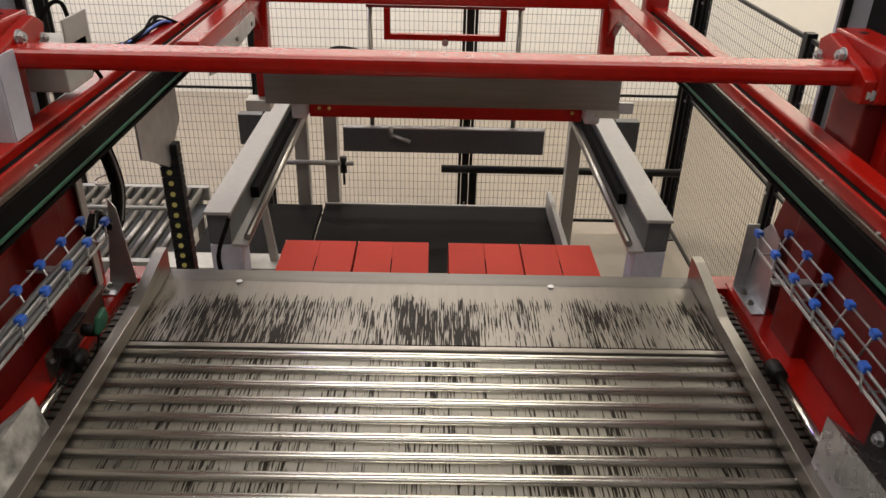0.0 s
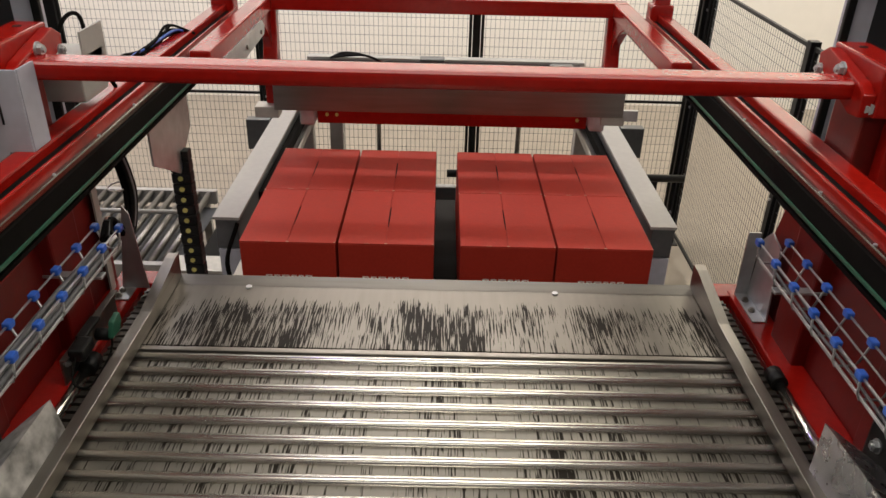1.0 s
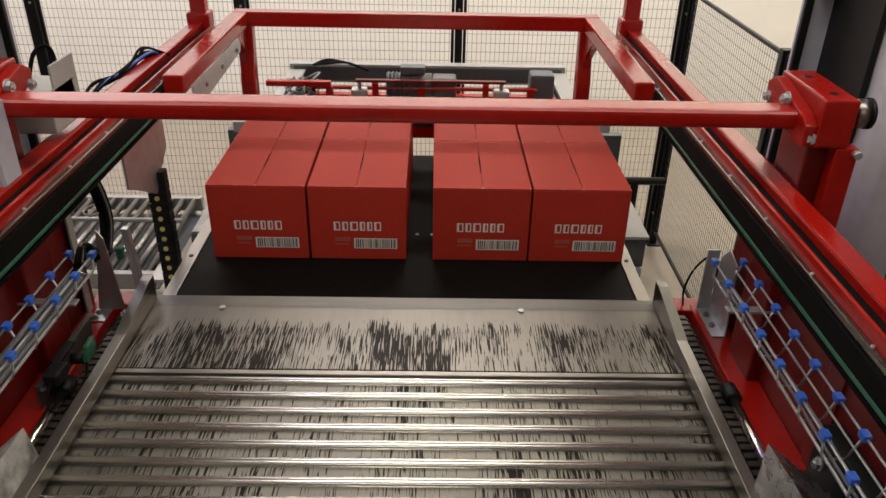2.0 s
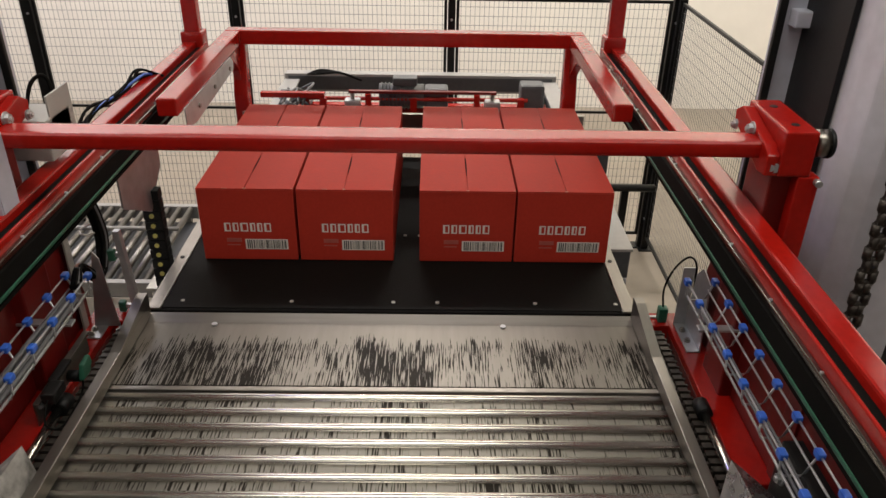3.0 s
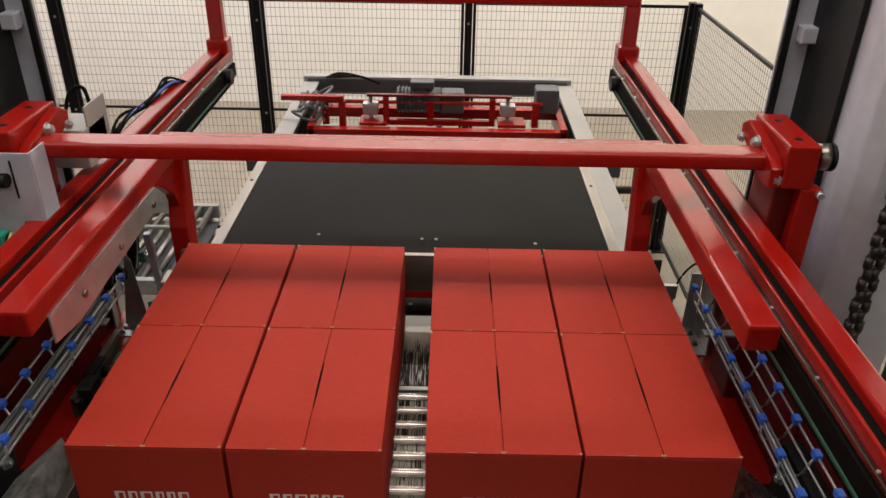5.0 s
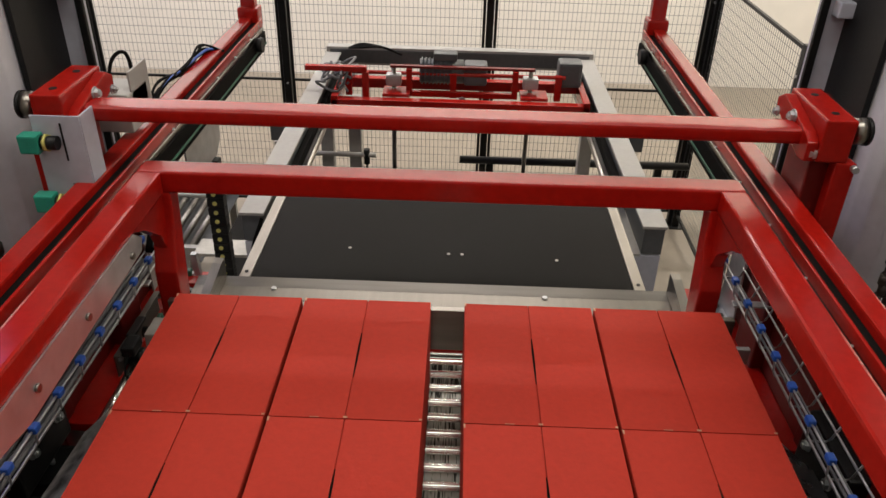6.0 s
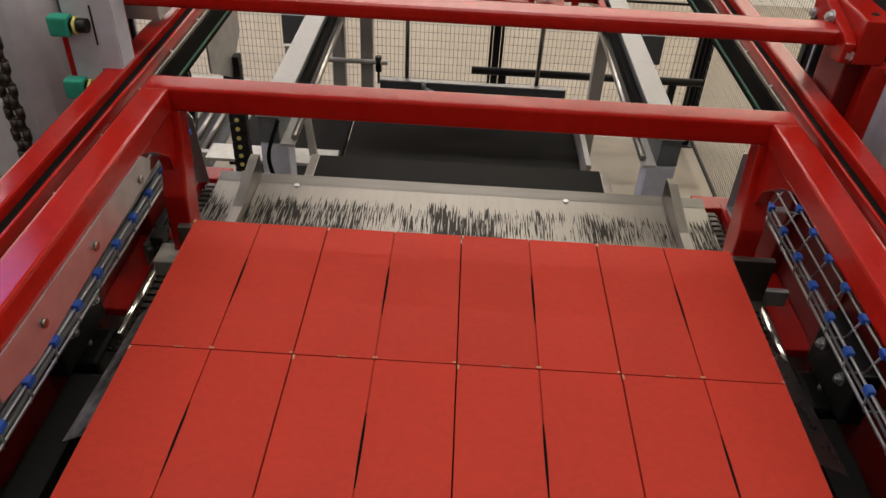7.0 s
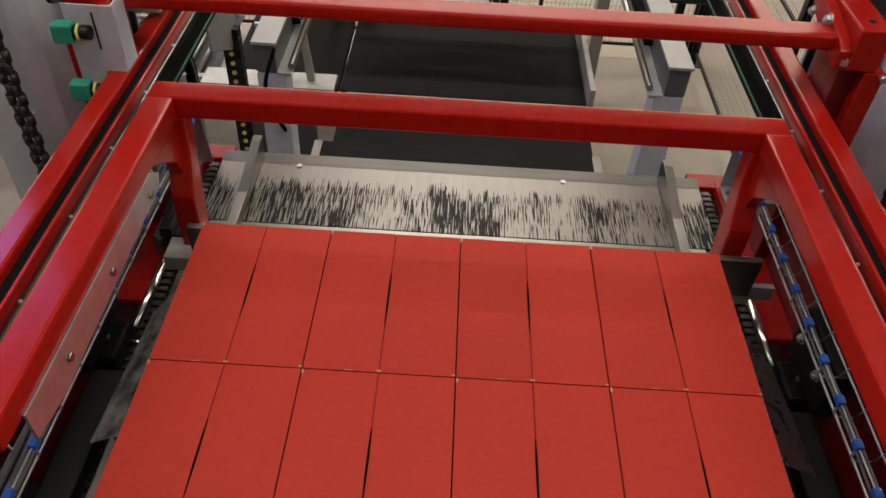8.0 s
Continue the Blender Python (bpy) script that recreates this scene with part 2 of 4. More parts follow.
def curve_points(pts, n=8):
    """Points along a smooth line through pts."""
    out, p = [], [Vector(q) for q in pts]
    p = [2 * p[0] - p[1]] + p + [2 * p[-1] - p[-2]]
    for i in range(1, len(p) - 2):
        for k in range(n):
            t = k / n
            out.append(0.5 * (2 * p[i] + (p[i + 1] - p[i - 1]) * t + (2 * p[i - 1] - 5 * p[i] + 4 * p[i + 1] - p[i + 2]) * t * t + (3 * p[i] - p[i - 1] - 3 * p[i + 1] + p[i + 2]) * t ** 3))
    return out + [p[-2]]


def bolt(at, way, r=0.012, bm=None):
    """A hexagon head with a washer."""
    at, way = Vector(at), Vector(way).normalized()
    bm = rod(at, at + 0.003 * way, r * 1.35, 16, bm, smooth=False)
    bm = rod(at + 0.003 * way, at + (0.003 + r * 0.75) * way, r, 6, bm, smooth=False)
    return rod(at + (0.003 + r * 0.75) * way, at + (0.003 + r * 1.1) * way, r * 0.5, 8, bm, smooth=False)


def mirror(x, side):
    return x if side > 0 else -x


def sided(side, x0, x1):
    return (x0, x1) if side > 0 else (-x1, -x0)


# ---------------------------------------------------------------- the hall
solid("floor", box(-7.2, 7.2, -5.2, 9.2, -0.15, 0.0), CONCRETE, "pale smooth concrete hall floor", "floor", "structure")
solid("wall_north", box(-7.2, 7.2, 9.0, 9.2, 0.0, 6.2), PLASTER, "plain white painted hall wall", "wall", "structure")
solid("wall_south", box(-7.2, 7.2, -5.2, -5.0, 0.0, 6.2), CEILING, "plain pale hall wall", "wall", "structure")
solid("wall_east", box(7.0, 7.2, -5.0, 9.0, 0.0, 6.2), PLASTER, "plain white painted hall wall", "wall", "structure")
solid("wall_west", box(-7.2, -7.0, -5.0, 9.0, 0.0, 6.2), PLASTER, "plain white painted hall wall", "wall", "structure")
solid("ceiling", box(-7.2, 7.2, -5.2, 9.2, 6.2, 6.35), CEILING, "plain pale sheet-steel hall ceiling", "ceiling", "structure")


def fence(a, b, posts, z0=0.1, z1=1.84):
    """A guard fence from a to b: posts at the given shares of its length, a welded wire panel between each two."""
    a, b = Vector(a), Vector(b)
    d = (b - a).normalized()
    side = Vector((-d.y, d.x, 0))
    turn = Matrix(((d.x, side.x, 0, 0), (d.y, side.y, 0, 0), (0, 0, 1, 0), (0, 0, 0, 1)))
    f = thing("guard_fence", "black machine guard fence of welded wire mesh panels", "fence", (a.x, a.y, 0), "guard fences")
    long = (b - a).length

    def local(bm):
        bmesh.ops.transform(bm, matrix=Matrix.Translation((a.x, a.y, 0)) @ turn, verts=bm.verts)
        return bm

    at = [p * long for p in posts]
    for u in at:
        bm = box(u - 0.025, u + 0.025, -0.025, 0.025, 0.0, z1 + 0.02, 0.004)
        box(u - 0.06, u + 0.06, -0.05, 0.05, 0.0, 0.008, 0, bm)
        post = part("post", local(bm), BLACK, f)
        for z in (0.25, 1.05, 1.7):
            part("clamp_screw", local(rod((u, -0.025, z), (u, -0.032, z), 0.008, 8)), ZINC, post)
    for u, v in zip(at, at[1:]):
        u, v = u + 0.03, v - 0.03
        bm = box(u, v, -0.01, 0.01, z1 - 0.02, z1, 0.003)
        box(u, v, -0.01, 0.01, z0, z0 + 0.02, 0.003, bm)
        box(u, u + 0.02, -0.01, 0.01, z0 + 0.02, z1 - 0.02, 0.003, bm)
        box(v - 0.02, v, -0.01, 0.01, z0 + 0.02, z1 - 0.02, 0.003, bm)
        box(u + 0.02, v - 0.02, -0.008, 0.008, 1.06, 1.076, 0.0, bm)
        part("panel_frame", local(bm), BLACK, f)
        bm = bmesh.new()
        n = max(2, round((v - u) / 0.031))
        for i in range(1, n):
            x = u + (v - u) * i / n
            rod((x, 0.003, z0), (x, 0.003, z1), 0.0014, 4, bm)
        m = round((z1 - z0) / 0.060)
        for i in range(1, m):
            z = z0 + (z1 - z0) * i / m
            rod((u, -0.0015, z), (v, -0.0015, z), 0.0014, 4, bm)
        tagged(part("wire_mesh", local(bm), WIRE_GREY, f), kind="stuff")
    return f


fence((-3.9, 5.7), (1.72, 5.7), (0.0, 0.24, 0.482, 0.735, 1.0))
fence((1.745, 5.66), (1.70, -0.9), (0.0, 0.23, 0.46, 0.69, 0.92))
fence((-3.15, 5.66), (-2.35, -0.9), (0.0, 0.22, 0.45, 0.7, 0.95))

# ---------------------------------------------------------------- lift columns
def column(side):
    c = thing("lift_column", "tall grey lift column with a black guide channel and hoisting chain", "column", (side * 1.12, 2.35, 0), "lift columns")
    x = lambda a, b: sided(side, a, b)
    a, b = x(0.955, 1.05)
    part("guide_flange", box(a, b, 2.42, 2.44, 0, 4.6, 0.003), GREY_BLUE, c)
    part("edge_profile", box(*x(0.950, 0.970), 2.405, 2.419, 0, 4.6, 0.003), BLACK, c, "black edge profile")
    a, b = x(1.022, 1.037)
    part("guide_channel", box(a, b, 2.20, 2.42, 0, 4.6, 0.002), BLACK, c, "black steel guide channel")
    ring = [(1.04, 2.22), (1.04, 2.14), (1.055, 2.09), (1.09, 2.055), (1.13, 2.05), (1.25, 2.05), (1.25, 2.42), (1.04, 2.42)]
    part("column_profile", prism([(side * u, v) for u, v in ring], "z", 0.0, 4.6, 0.006), COLUMN_GREY, c)
    a, b = x(1.0, 1.3)
    part("foot_plate", box(a, b, 1.97, 2.46, 0.0, 0.015, 0.003), GREY, c)
    bm = bmesh.new()
    z = 0.3
    k = 0
    while z < 4.5:
        w = 0.014 if k % 2 else 0.008
        for s in (-w, w):
            rod((side * 1.108 + s, 2.0, z - 0.014), (side * 1.108 + s, 2.0, z + 0.014), 0.0105, 8, bm)
        rod((side * 1.108 - 0.018, 2.0, z + 0.014), (side * 1.108 + 0.018, 2.0, z + 0.014), 0.008, 8, bm)
        z += 0.03
        k += 1
    tagged(part("hoisting_chain", bm, GREASE, c, "greasy steel roller chain"), kind="stuff")
    a, b = x(0.985, 1.03)
    part("cable_clip", box(a, b, 2.38, 2.46, 2.42, 2.46, 0.004), GREY_BLUE, c)
    return c


column(1)
column(-1)

# ---------------------------------------------------------------- lift frame: side beams, crossbar, brackets
LIFTED, DEFLECTORS = [], []
frame_base = (0, 2.0, 1.5)
lift = thing("lift_frame", "bright red enamelled steel lifting frame with side beams and crossbar", "machine frame", frame_base)
LIFTED.append(lift)
for side in (1, -1):
    x = lambda a, b: sided(side, a, b)
    a, b = x(0.791, 0.838)
    beam = part("side_beam", box(a, b, 0.2, 3.5, 1.98, 2.10, 0.006), RED, lift)
    a, b = x(0.768, 0.791)
    # Black inlay high in the slot; the slot's shade is its colour.
    part("groove", box(a, b, 0.2, 3.48, 1.99, 2.078, 0.0), DARK, beam, "black inlay standing for the dark inside of the slot")
    a, b = x(0.760, 0.768)
    part("inner_lip", box(a, b, 0.2, 3.48, 1.99, 2.087, 0.003), RED, beam)
    a, b = x(0.7485, 0.760)
    part("guide_rail", box(a, b, 0.2, 3.44, 2.046, 2.062, 0.0025), RAIL, beam, "ground steel guide rail")
    a, b = x(0.743, 0.7595)
    part("brush_strip", box(a, b, 0.2, 3.44, 2.004, 2.046, 0.0), DARK, beam)
    a, b = x(0.740, 0.752)
    part("edge_strip", box(a, b, 0.2, 3.44, 1.996, 2.004, 0.002), GREEN_DARK, beam, "dark green edging")
    # Added strip that hides the beam's red underside from the roller reflections.
    part("under_cover", box(*x(0.7525, 0.832), 0.2, 3.42, 1.970, 1.9795, 0.0), DARK, beam, "added black strip that keeps red out of the roller reflections")
    for i in range(14):
        y = 0.4 + i * 0.22
        part("rail_screw", rod((side * 0.7545, y, 2.062), (side * 0.7545, y, 2.0645), 0.0035, 8), ZINC, beam)
    # rear portal post with its shoe
    a, b = x(0.778, 0.835)
    part("portal_post", box(a, b, 3.45, 3.5, 2.10, 2.285, 0.006), RED, lift)
    a, b = x(0.765, 0.848)
    part("post_shoe", box(a, b, 3.435, 3.515, 2.05, 2.135, 0.01), RED, lift)
    part("end_stop", rod((side * 0.75, 3.30, 2.03), (side * 0.72, 3.30, 2.03), 0.028, 16), BLACK, beam)
    # bracket block, hanger plate, guide wheel
    a, b = x(0.838, 0.908)
    block = part("bracket_block", box(a, b, 1.985, 2.20, 2.20, 2.30, 0.005), RED, lift)
    a, b = x(0.812, 0.838)
    part("bracket_ear", prism([(1.99, 2.20), (2.03, 2.195), (2.20, 2.25), (2.205, 2.275), (2.17, 2.295), (2.02, 2.262), (1.99, 2.245)], "x", a, b, 0.004), RED, block)
    a, b = x(0.843, 0.93)
    hanger_plate = part("hanger_plate", box(a, b, 2.02, 2.15, 1.30, 2.20, 0.006), RED_SHADED, lift)
    part("hanger_edge", box(*x(0.885, 0.932), 1.985, 2.02, 1.30, 2.20, 0.004), RED, hanger_plate)
    part("bracket_bolt", bolt((side * 0.835, 2.005, 2.218), (-side * 0.6, -0.8, 0), 0.015), ZINC, block, "zinc hexagon bolt")
    part("bracket_bolt", bolt((side * 0.812, 2.092, 2.268), (-side, 0, 0), 0.012), ZINC, block)
    part("bracket_bolt", bolt((side * 0.812, 2.185, 2.245), (-side, 0, 0), 0.009), ZINC, block)
    for u, v in ((0.873, 2.03), (0.873, 2.15)):
        part("screw_hole", rod((side * u, v, 2.30), (side * u, v, 2.3008), 0.009, 12), BLACK, block)
    wheel = part("guide_wheel", rod((side * 0.922, 2.035, 2.258), (side * 0.950, 2.035, 2.258), 0.030, 28), STEEL, lift, "polished steel guide wheel")
    part("axle", rod((side * 0.905, 2.035, 2.258), (side * 0.962, 2.035, 2.258), 0.012, 12), BLACK, wheel)
    part("wheel_flange", rod((side * 0.950, 2.035, 2.258), (side * 0.958, 2.035, 2.258), 0.032, 28), BLACK, wheel)
    part("lower_screw", rod((side * 0.925, 1.985, 2.19), (side * 0.925, 1.97, 2.19), 0.008, 10), ZINC, block)
    # lower side panel and ledge
    a, b = x(0.875, 0.89)
    part("side_panel", prism([(2.36, 1.50), (2.36, 1.66), (2.30, 1.86), (2.22, 1.96), (2.08, 1.96), (2.05, 1.86), (1.10, 1.82), (1.10, 1.30), (2.0, 1.30)], "x", a, b, 0.002), RED_SHADED, lift)
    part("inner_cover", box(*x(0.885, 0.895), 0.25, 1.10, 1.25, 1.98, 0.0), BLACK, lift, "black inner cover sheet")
    part("panel_stiffener", box(*x(0.868, 0.875), 1.70, 1.76, 1.35, 1.90, 0.002), RED_SHADED, lift)
    part("belly_sheet", box(*x(0.74, 0.885), 0.25, 1.72, 1.38, 1.39, 0.0), BLACK, lift)
    a, b = x(0.80, 0.875)
    part("side_ledge", box(a, b, 1.72, 2.36, 1.555, 1.58, 0.004), RED, lift)
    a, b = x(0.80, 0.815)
    part("ledge_lip", box(a, b, 1.72, 2.36, 1.40, 1.555, 0.003), RED_SHADED, lift)
    a, b = x(0.72, 0.875)
    part("rear_strut", box(a, b, 2.33, 2.40, 1.52, 1.578, 0.004), RED, lift)
part("crossbar", box(-0.84, 0.84, 2.03, 2.10, 2.222, 2.260, 0.012, seg=3), RED, lift)
part("portal_bar", box(-0.835, 0.835, 3.45, 3.5, 2.285, 2.33, 0.008), RED, lift)

# ---------------------------------------------------------------- roller bed
bed = thing("roller_bed", "steel roller table with a streaked sheet apron and side guides", "roller table", (0, 1.5, 1.5))
LIFTED.append(bed)
part("apron", box(-0.735, 0.735, 2.022, 2.335, 1.592, 1.600, 0.0015), STREAKS, bed, "bare steel sheet with black rubber streaks")
part("apron_edge", prism([(2.292, 1.6006), (2.335, 1.6075), (2.335, 1.6006)], "x", -0.735, 0.735), STEEL_DULL, bed, "plain upturned edge of the apron")
part("under_plate", box(-0.70, 0.70, 0.45, 2.018, 1.580, 1.588, 0.0), STREAKS_BRIGHT, bed)
part("nose_strip", box(-0.70, 0.70, 2.005, 2.0215, 1.588, 1.5985, 0.002), STEEL, bed)
roller_bm = rod((-0.70, 0, 0), (0.70, 0, 0), 0.0135, 24)
y, first = 1.988, None
while y > 0.5:
    if first is None:
        bmesh.ops.translate(roller_bm, verts=roller_bm.verts, vec=(0, y, 1.5865))
        first = part("roller", roller_bm, CHROME, bed)
        y0 = y
    else:
        r = new("roller", first.data)
        r.parent, r.location = bed, (0, y - y0, 0)
    y -= 0.0532
for side in (1, -1):
    a, b = sided(side, 0.70, 0.735)
    part("side_rail", box(a, b, 0.45, 2.02, 1.54, 1.592, 0.003), STEEL_Y, bed)
    part("apron_bolt", rod((side * 0.405 - 0.09, 2.285, 1.600), (side * 0.405 - 0.09, 2.285, 1.6045), 0.008, 10), ZINC, bed)
    bm = bmesh.new()
    for i in range(62):
        yy = 0.75 + i * 0.0254
        box(side * 0.765 - 0.012, side * 0.765 + 0.012, yy, yy + 0.016, 1.55, 1.572, 0.0, bm)
        box(side * 0.765 - 0.02, side * 0.765 + 0.02, yy + 0.004, yy + 0.012, 1.556, 1.566, 0.0, bm)
    tagged(part("drive_chain", bm, GREASE, bed, "greasy black roller chain"), kind="stuff")
GUIDES = []
for side in (1, -1):
    a, b = sided(side, 0.685, 0.712)
    bm = box(a, b, 0.6, 2.33, 1.602, 1.64, 0.002)
    prism([(2.10, 1.640), (2.33, 1.640), (2.33, 1.675), (2.30, 1.675)], "x", a, b, 0.0, bm)
    GUIDES.append((side, part("side_guide", bm, STEEL_Y, bed, "thin steel side guide")))

# ---------------------------------------------------------------- pusher frame that runs on the side beams
pusher = thing("pusher_frame", "bright red pusher frame with a steel pushing blade", "pusher", (0, 3.35, 1.7))
for side in (1, -1):
    a, b = sided(side, 0.653, 0.715)
    part("side_arm", box(a, b, 2.60, 3.455, 2.056, 2.112, 0.007), RED, pusher)
    a, b = sided(side, 0.640, 0.695)
    part("leg", prism([(3.41, 1.70), (3.465, 1.70), (3.505, 2.03), (3.515, 2.058), (3.455, 2.058), (3.445, 1.97), (3.41, 1.86)], "x", a, b, 0.006), RED, pusher)
    a, b = sided(side, 0.66, 0.69)
    part("gusset", prism([(3.46, 2.056), (3.26, 2.056), (3.33, 2.025), (3.41, 1.965), (3.45, 1.87)], "x", a, b, 0.003), RED, pusher)
    part("foot_pad", box(*sided(side, 0.64, 0.735), 3.365, 3.44, 1.655, 1.70, 0.004), FOIL, pusher, "bright zinc foot block")
    part("carriage_roller", rod((side * 0.705, 2.73, 2.04), (side * 0.735, 2.73, 2.04), 0.02, 16), STEEL, pusher)
part("crossbeam", box(-0.715, 0.715, 3.455, 3.521, 2.056, 2.112, 0.008, seg=3), RED, pusher)
part("pushing_blade", box(-0.655, 0.725, 3.36, 3.378, 1.69, 1.81, 0.002), STEEL, pusher, "brushed steel pushing blade")
bar = part("lower_bar", box(-0.50, 0.60, 3.442, 3.472, 1.612, 1.690, 0.004), RED, pusher)
for xx in (-0.46, -0.42, 0.56):
    part("bar_rivet", rod((xx, 3.442, 1.65), (xx, 3.438, 1.65), 0.007, 10), YELLOW, bar)
for xx in (-0.53, 0.63):
    part("bar_clamp", box(xx - 0.03, xx + 0.03, 3.375, 3.475, 1.625, 1.695, 0.01), ZINC, bar, "zinc clamp block")
part("blade_tab", box(0.725, 0.785, 3.365, 3.38, 1.675, 1.72, 0.002), ZINC, pusher)
cover = part("cover_plate", prism([(2.66, 2.062), (3.25, 2.062), (3.285, 2.035), (3.27, 2.008), (2.92, 1.992), (2.76, 1.984), (2.66, 2.0)], "x", -0.6525, -0.6485, 0.0), ZINC, pusher, "grey galvanised cover plate")
for yy in (2.80, 3.0, 3.22):
    part("cover_screw", rod((-0.6485, yy, 2.026), (-0.643, yy, 2.026), 0.008, 10), STEEL, cover)

# ---------------------------------------------------------------- lifting plate under the cases
plate = thing("lifting_plate", "black lifting plate edged with grey steel side rails", "lift table", (0, 2.9, 1.5))
part("plate_top", box(-0.672, 0.672, 2.375, 3.54, 1.575, 1.598, 0.002), BELT, plate, "black plastic-coated plate")
part("front_strip", box(-0.70, 0.71, 2.362, 2.375, 1.570, 1.596, 0.002), DARK, plate)
for side in (1, -1):
    a, b = sided(side, 0.672, 0.712)
    rail = part("edge_rail", box(a, b, 2.365, 3.54, 1.56, 1.602, 0.003), STEEL_Y, plate)
    bm = None
    for yy in (2.66, 3.3):
        bm = rod((side * 0.692, yy, 1.602), (side * 0.692, yy, 1.6045), 0.007, 8, bm)
    part("screw", bm, BLACK, rail)
for xx, yy in ((-0.62, 2.41), (-0.30, 2.41), (0.0, 2.41), (0.13, 2.41), (0.42, 2.41), (0.66, 2.41), (-0.35, 2.85), (0.02, 2.83), (0.07, 2.83), (0.42, 2.81)):
    part("countersunk_screw", rod((xx, yy, 1.598), (xx, yy, 1.6005), 0.0062, 10), FOIL, plate)
post = part("guide_post", prism([(-0.768, 1.845), (-0.75, 1.845), (-0.732, 1.575), (-0.755, 1.575)], "y", 2.372, 2.392, 0.002), ZINC, plate, "slanted zinc guide post")
part("post_arm", box(-0.755, -0.71, 2.372, 2.40, 1.563, 1.575, 0.001), ZINC, plate)
for z in (1.77, 1.60):
    part("post_sensor", box(-0.793, -0.773, 2.368, 2.388, z - 0.017, z + 0.017, 0.005), GREEN_DARK, post, "green sensor")
    part("sensor_clip", box(-0.775, -0.752, 2.374, 2.386, z - 0.006, z + 0.006, 0.001), ZINC, post)
eye = part("photo_sensor", box(0.772, 0.798, 2.345, 2.372, 1.578, 1.625, 0.005), GREEN_DARK, plate, "small green photo sensor")
part("sensor_arm", box(0.7125, 0.775, 2.368, 2.378, 1.575, 1.583, 0.001), ZINC, eye)
part("sensor_cable", bent(curve_points([(0.785, 2.36, 1.62), (0.782, 2.37, 1.68), (0.80, 2.37, 1.745), (0.835, 2.37, 1.785), (0.862, 2.372, 1.76), (0.87, 2.375, 1.68)], 8), 0.003), DARK, eye, "looped black cable")
part("scissor_post", box(-0.25, 0.25, 2.75, 3.15, 1.42, 1.575, 0.01), GREY, plate)

# ---------------------------------------------------------------- cases
COLS = (-0.467, -0.160, 0.222, 0.527)
CLOSED = (-0.4508, -0.1502, 0.1504, 0.4510)


def make_case():
    """A glued cardboard case 0.30 x 0.40 x 0.25 m, its base centre at the origin."""
    c = thing("cardboard_case", "bright red printed cardboard case with pale print and a barcode label", "box", (0, 0, 0), "red cardboard cases")
    part("body", box(-0.1495, 0.1495, -0.1995, 0.1992, 0.0, 0.246, 0.003), CARD, c)
    for s in (1, -1):
        bm = prism([(s * 0.0012, -0.199), (s * 0.1488, -0.199), (s * 0.1488, 0.199), (s * 0.0012, 0.199), (s * 0.0012, 0.075), (s * 0.0025, 0.035), (s * 0.0025, -0.02), (s * 0.0012, -0.075)], "z", 0.2462, 0.2500, 0.0006)
        part("top_flap", bm, CARD, c)
    part("flap_gap", box(-0.0024, 0.0024, -0.075, 0.075, 0.2463, 0.2474), DARK, c)
    for u, v, w, d in ((-0.1475, 0.1935, 0.004, 0.011), (0.0, -0.1955, 0.009, 0.0045), (0.1465, -0.1955, 0.006, 0.004), (-0.06, -0.1978, 0.018, 0.0016)):
        part("scuff", box(u - w / 2, u + w / 2, v - d / 2, v + d / 2, 0.2500, 0.2506), CARD_RAW, c, "bare cardboard scuff")
    # word mark as six plain hollow blocks
    x = -0.075
    for w in (0.021, 0.019, 0.025, 0.017, 0.017, 0.022):
        bm = box(x, x + 0.0068, -0.2, -0.1992, 0.102, 0.132)
        box(x + w - 0.0046, x + w - 0.0012, -0.2, -0.1992, 0.102, 0.132, 0, bm)
        box(x + 0.0058, x + w - 0.0042, -0.2, -0.1992, 0.1285, 0.132, 0, bm)
        box(x + 0.0058, x + w - 0.0042, -0.2, -0.1992, 0.102, 0.1055, 0, bm)
        part("mark_block", bm, INK_WHITE, c, "pale printed block")
        x += w + 0.0053
    part("faint_print", box(-0.072, -0.03, -0.2, -0.1993, 0.052, 0.056, 0, box(-0.072, -0.025, -0.2, -0.1993, 0.064, 0.078)), CARD_FAINT, c)
    label = part("barcode_label", box(-0.014, 0.121, -0.2002, -0.1992, 0.039, 0.075), INK_WHITE, c, "white barcode label")
    bm = bmesh.new()
    rnd = random.Random(5)
    x = -0.008
    while x < 0.113:
        w = rnd.choice((0.0012, 0.0024, 0.0036))
        box(x, x + w, -0.2008, -0.2002, 0.042, 0.072, 0, bm)
        x += w + rnd.choice((0.0014, 0.0026, 0.004))
    tagged(part("bar_print", bm, INK_BLACK, label), kind="stuff")
    return c


first_case = make_case()
CASES = []
for row in range(2):
    for col in range(4):
        if row == 0 and col == 0:
            first_case.location = (0, 0, 0)
            CASES.append((first_case, row, col))
        else:
            CASES.append((copy_thing(first_case, pose(0, 0, 0)), row, col))

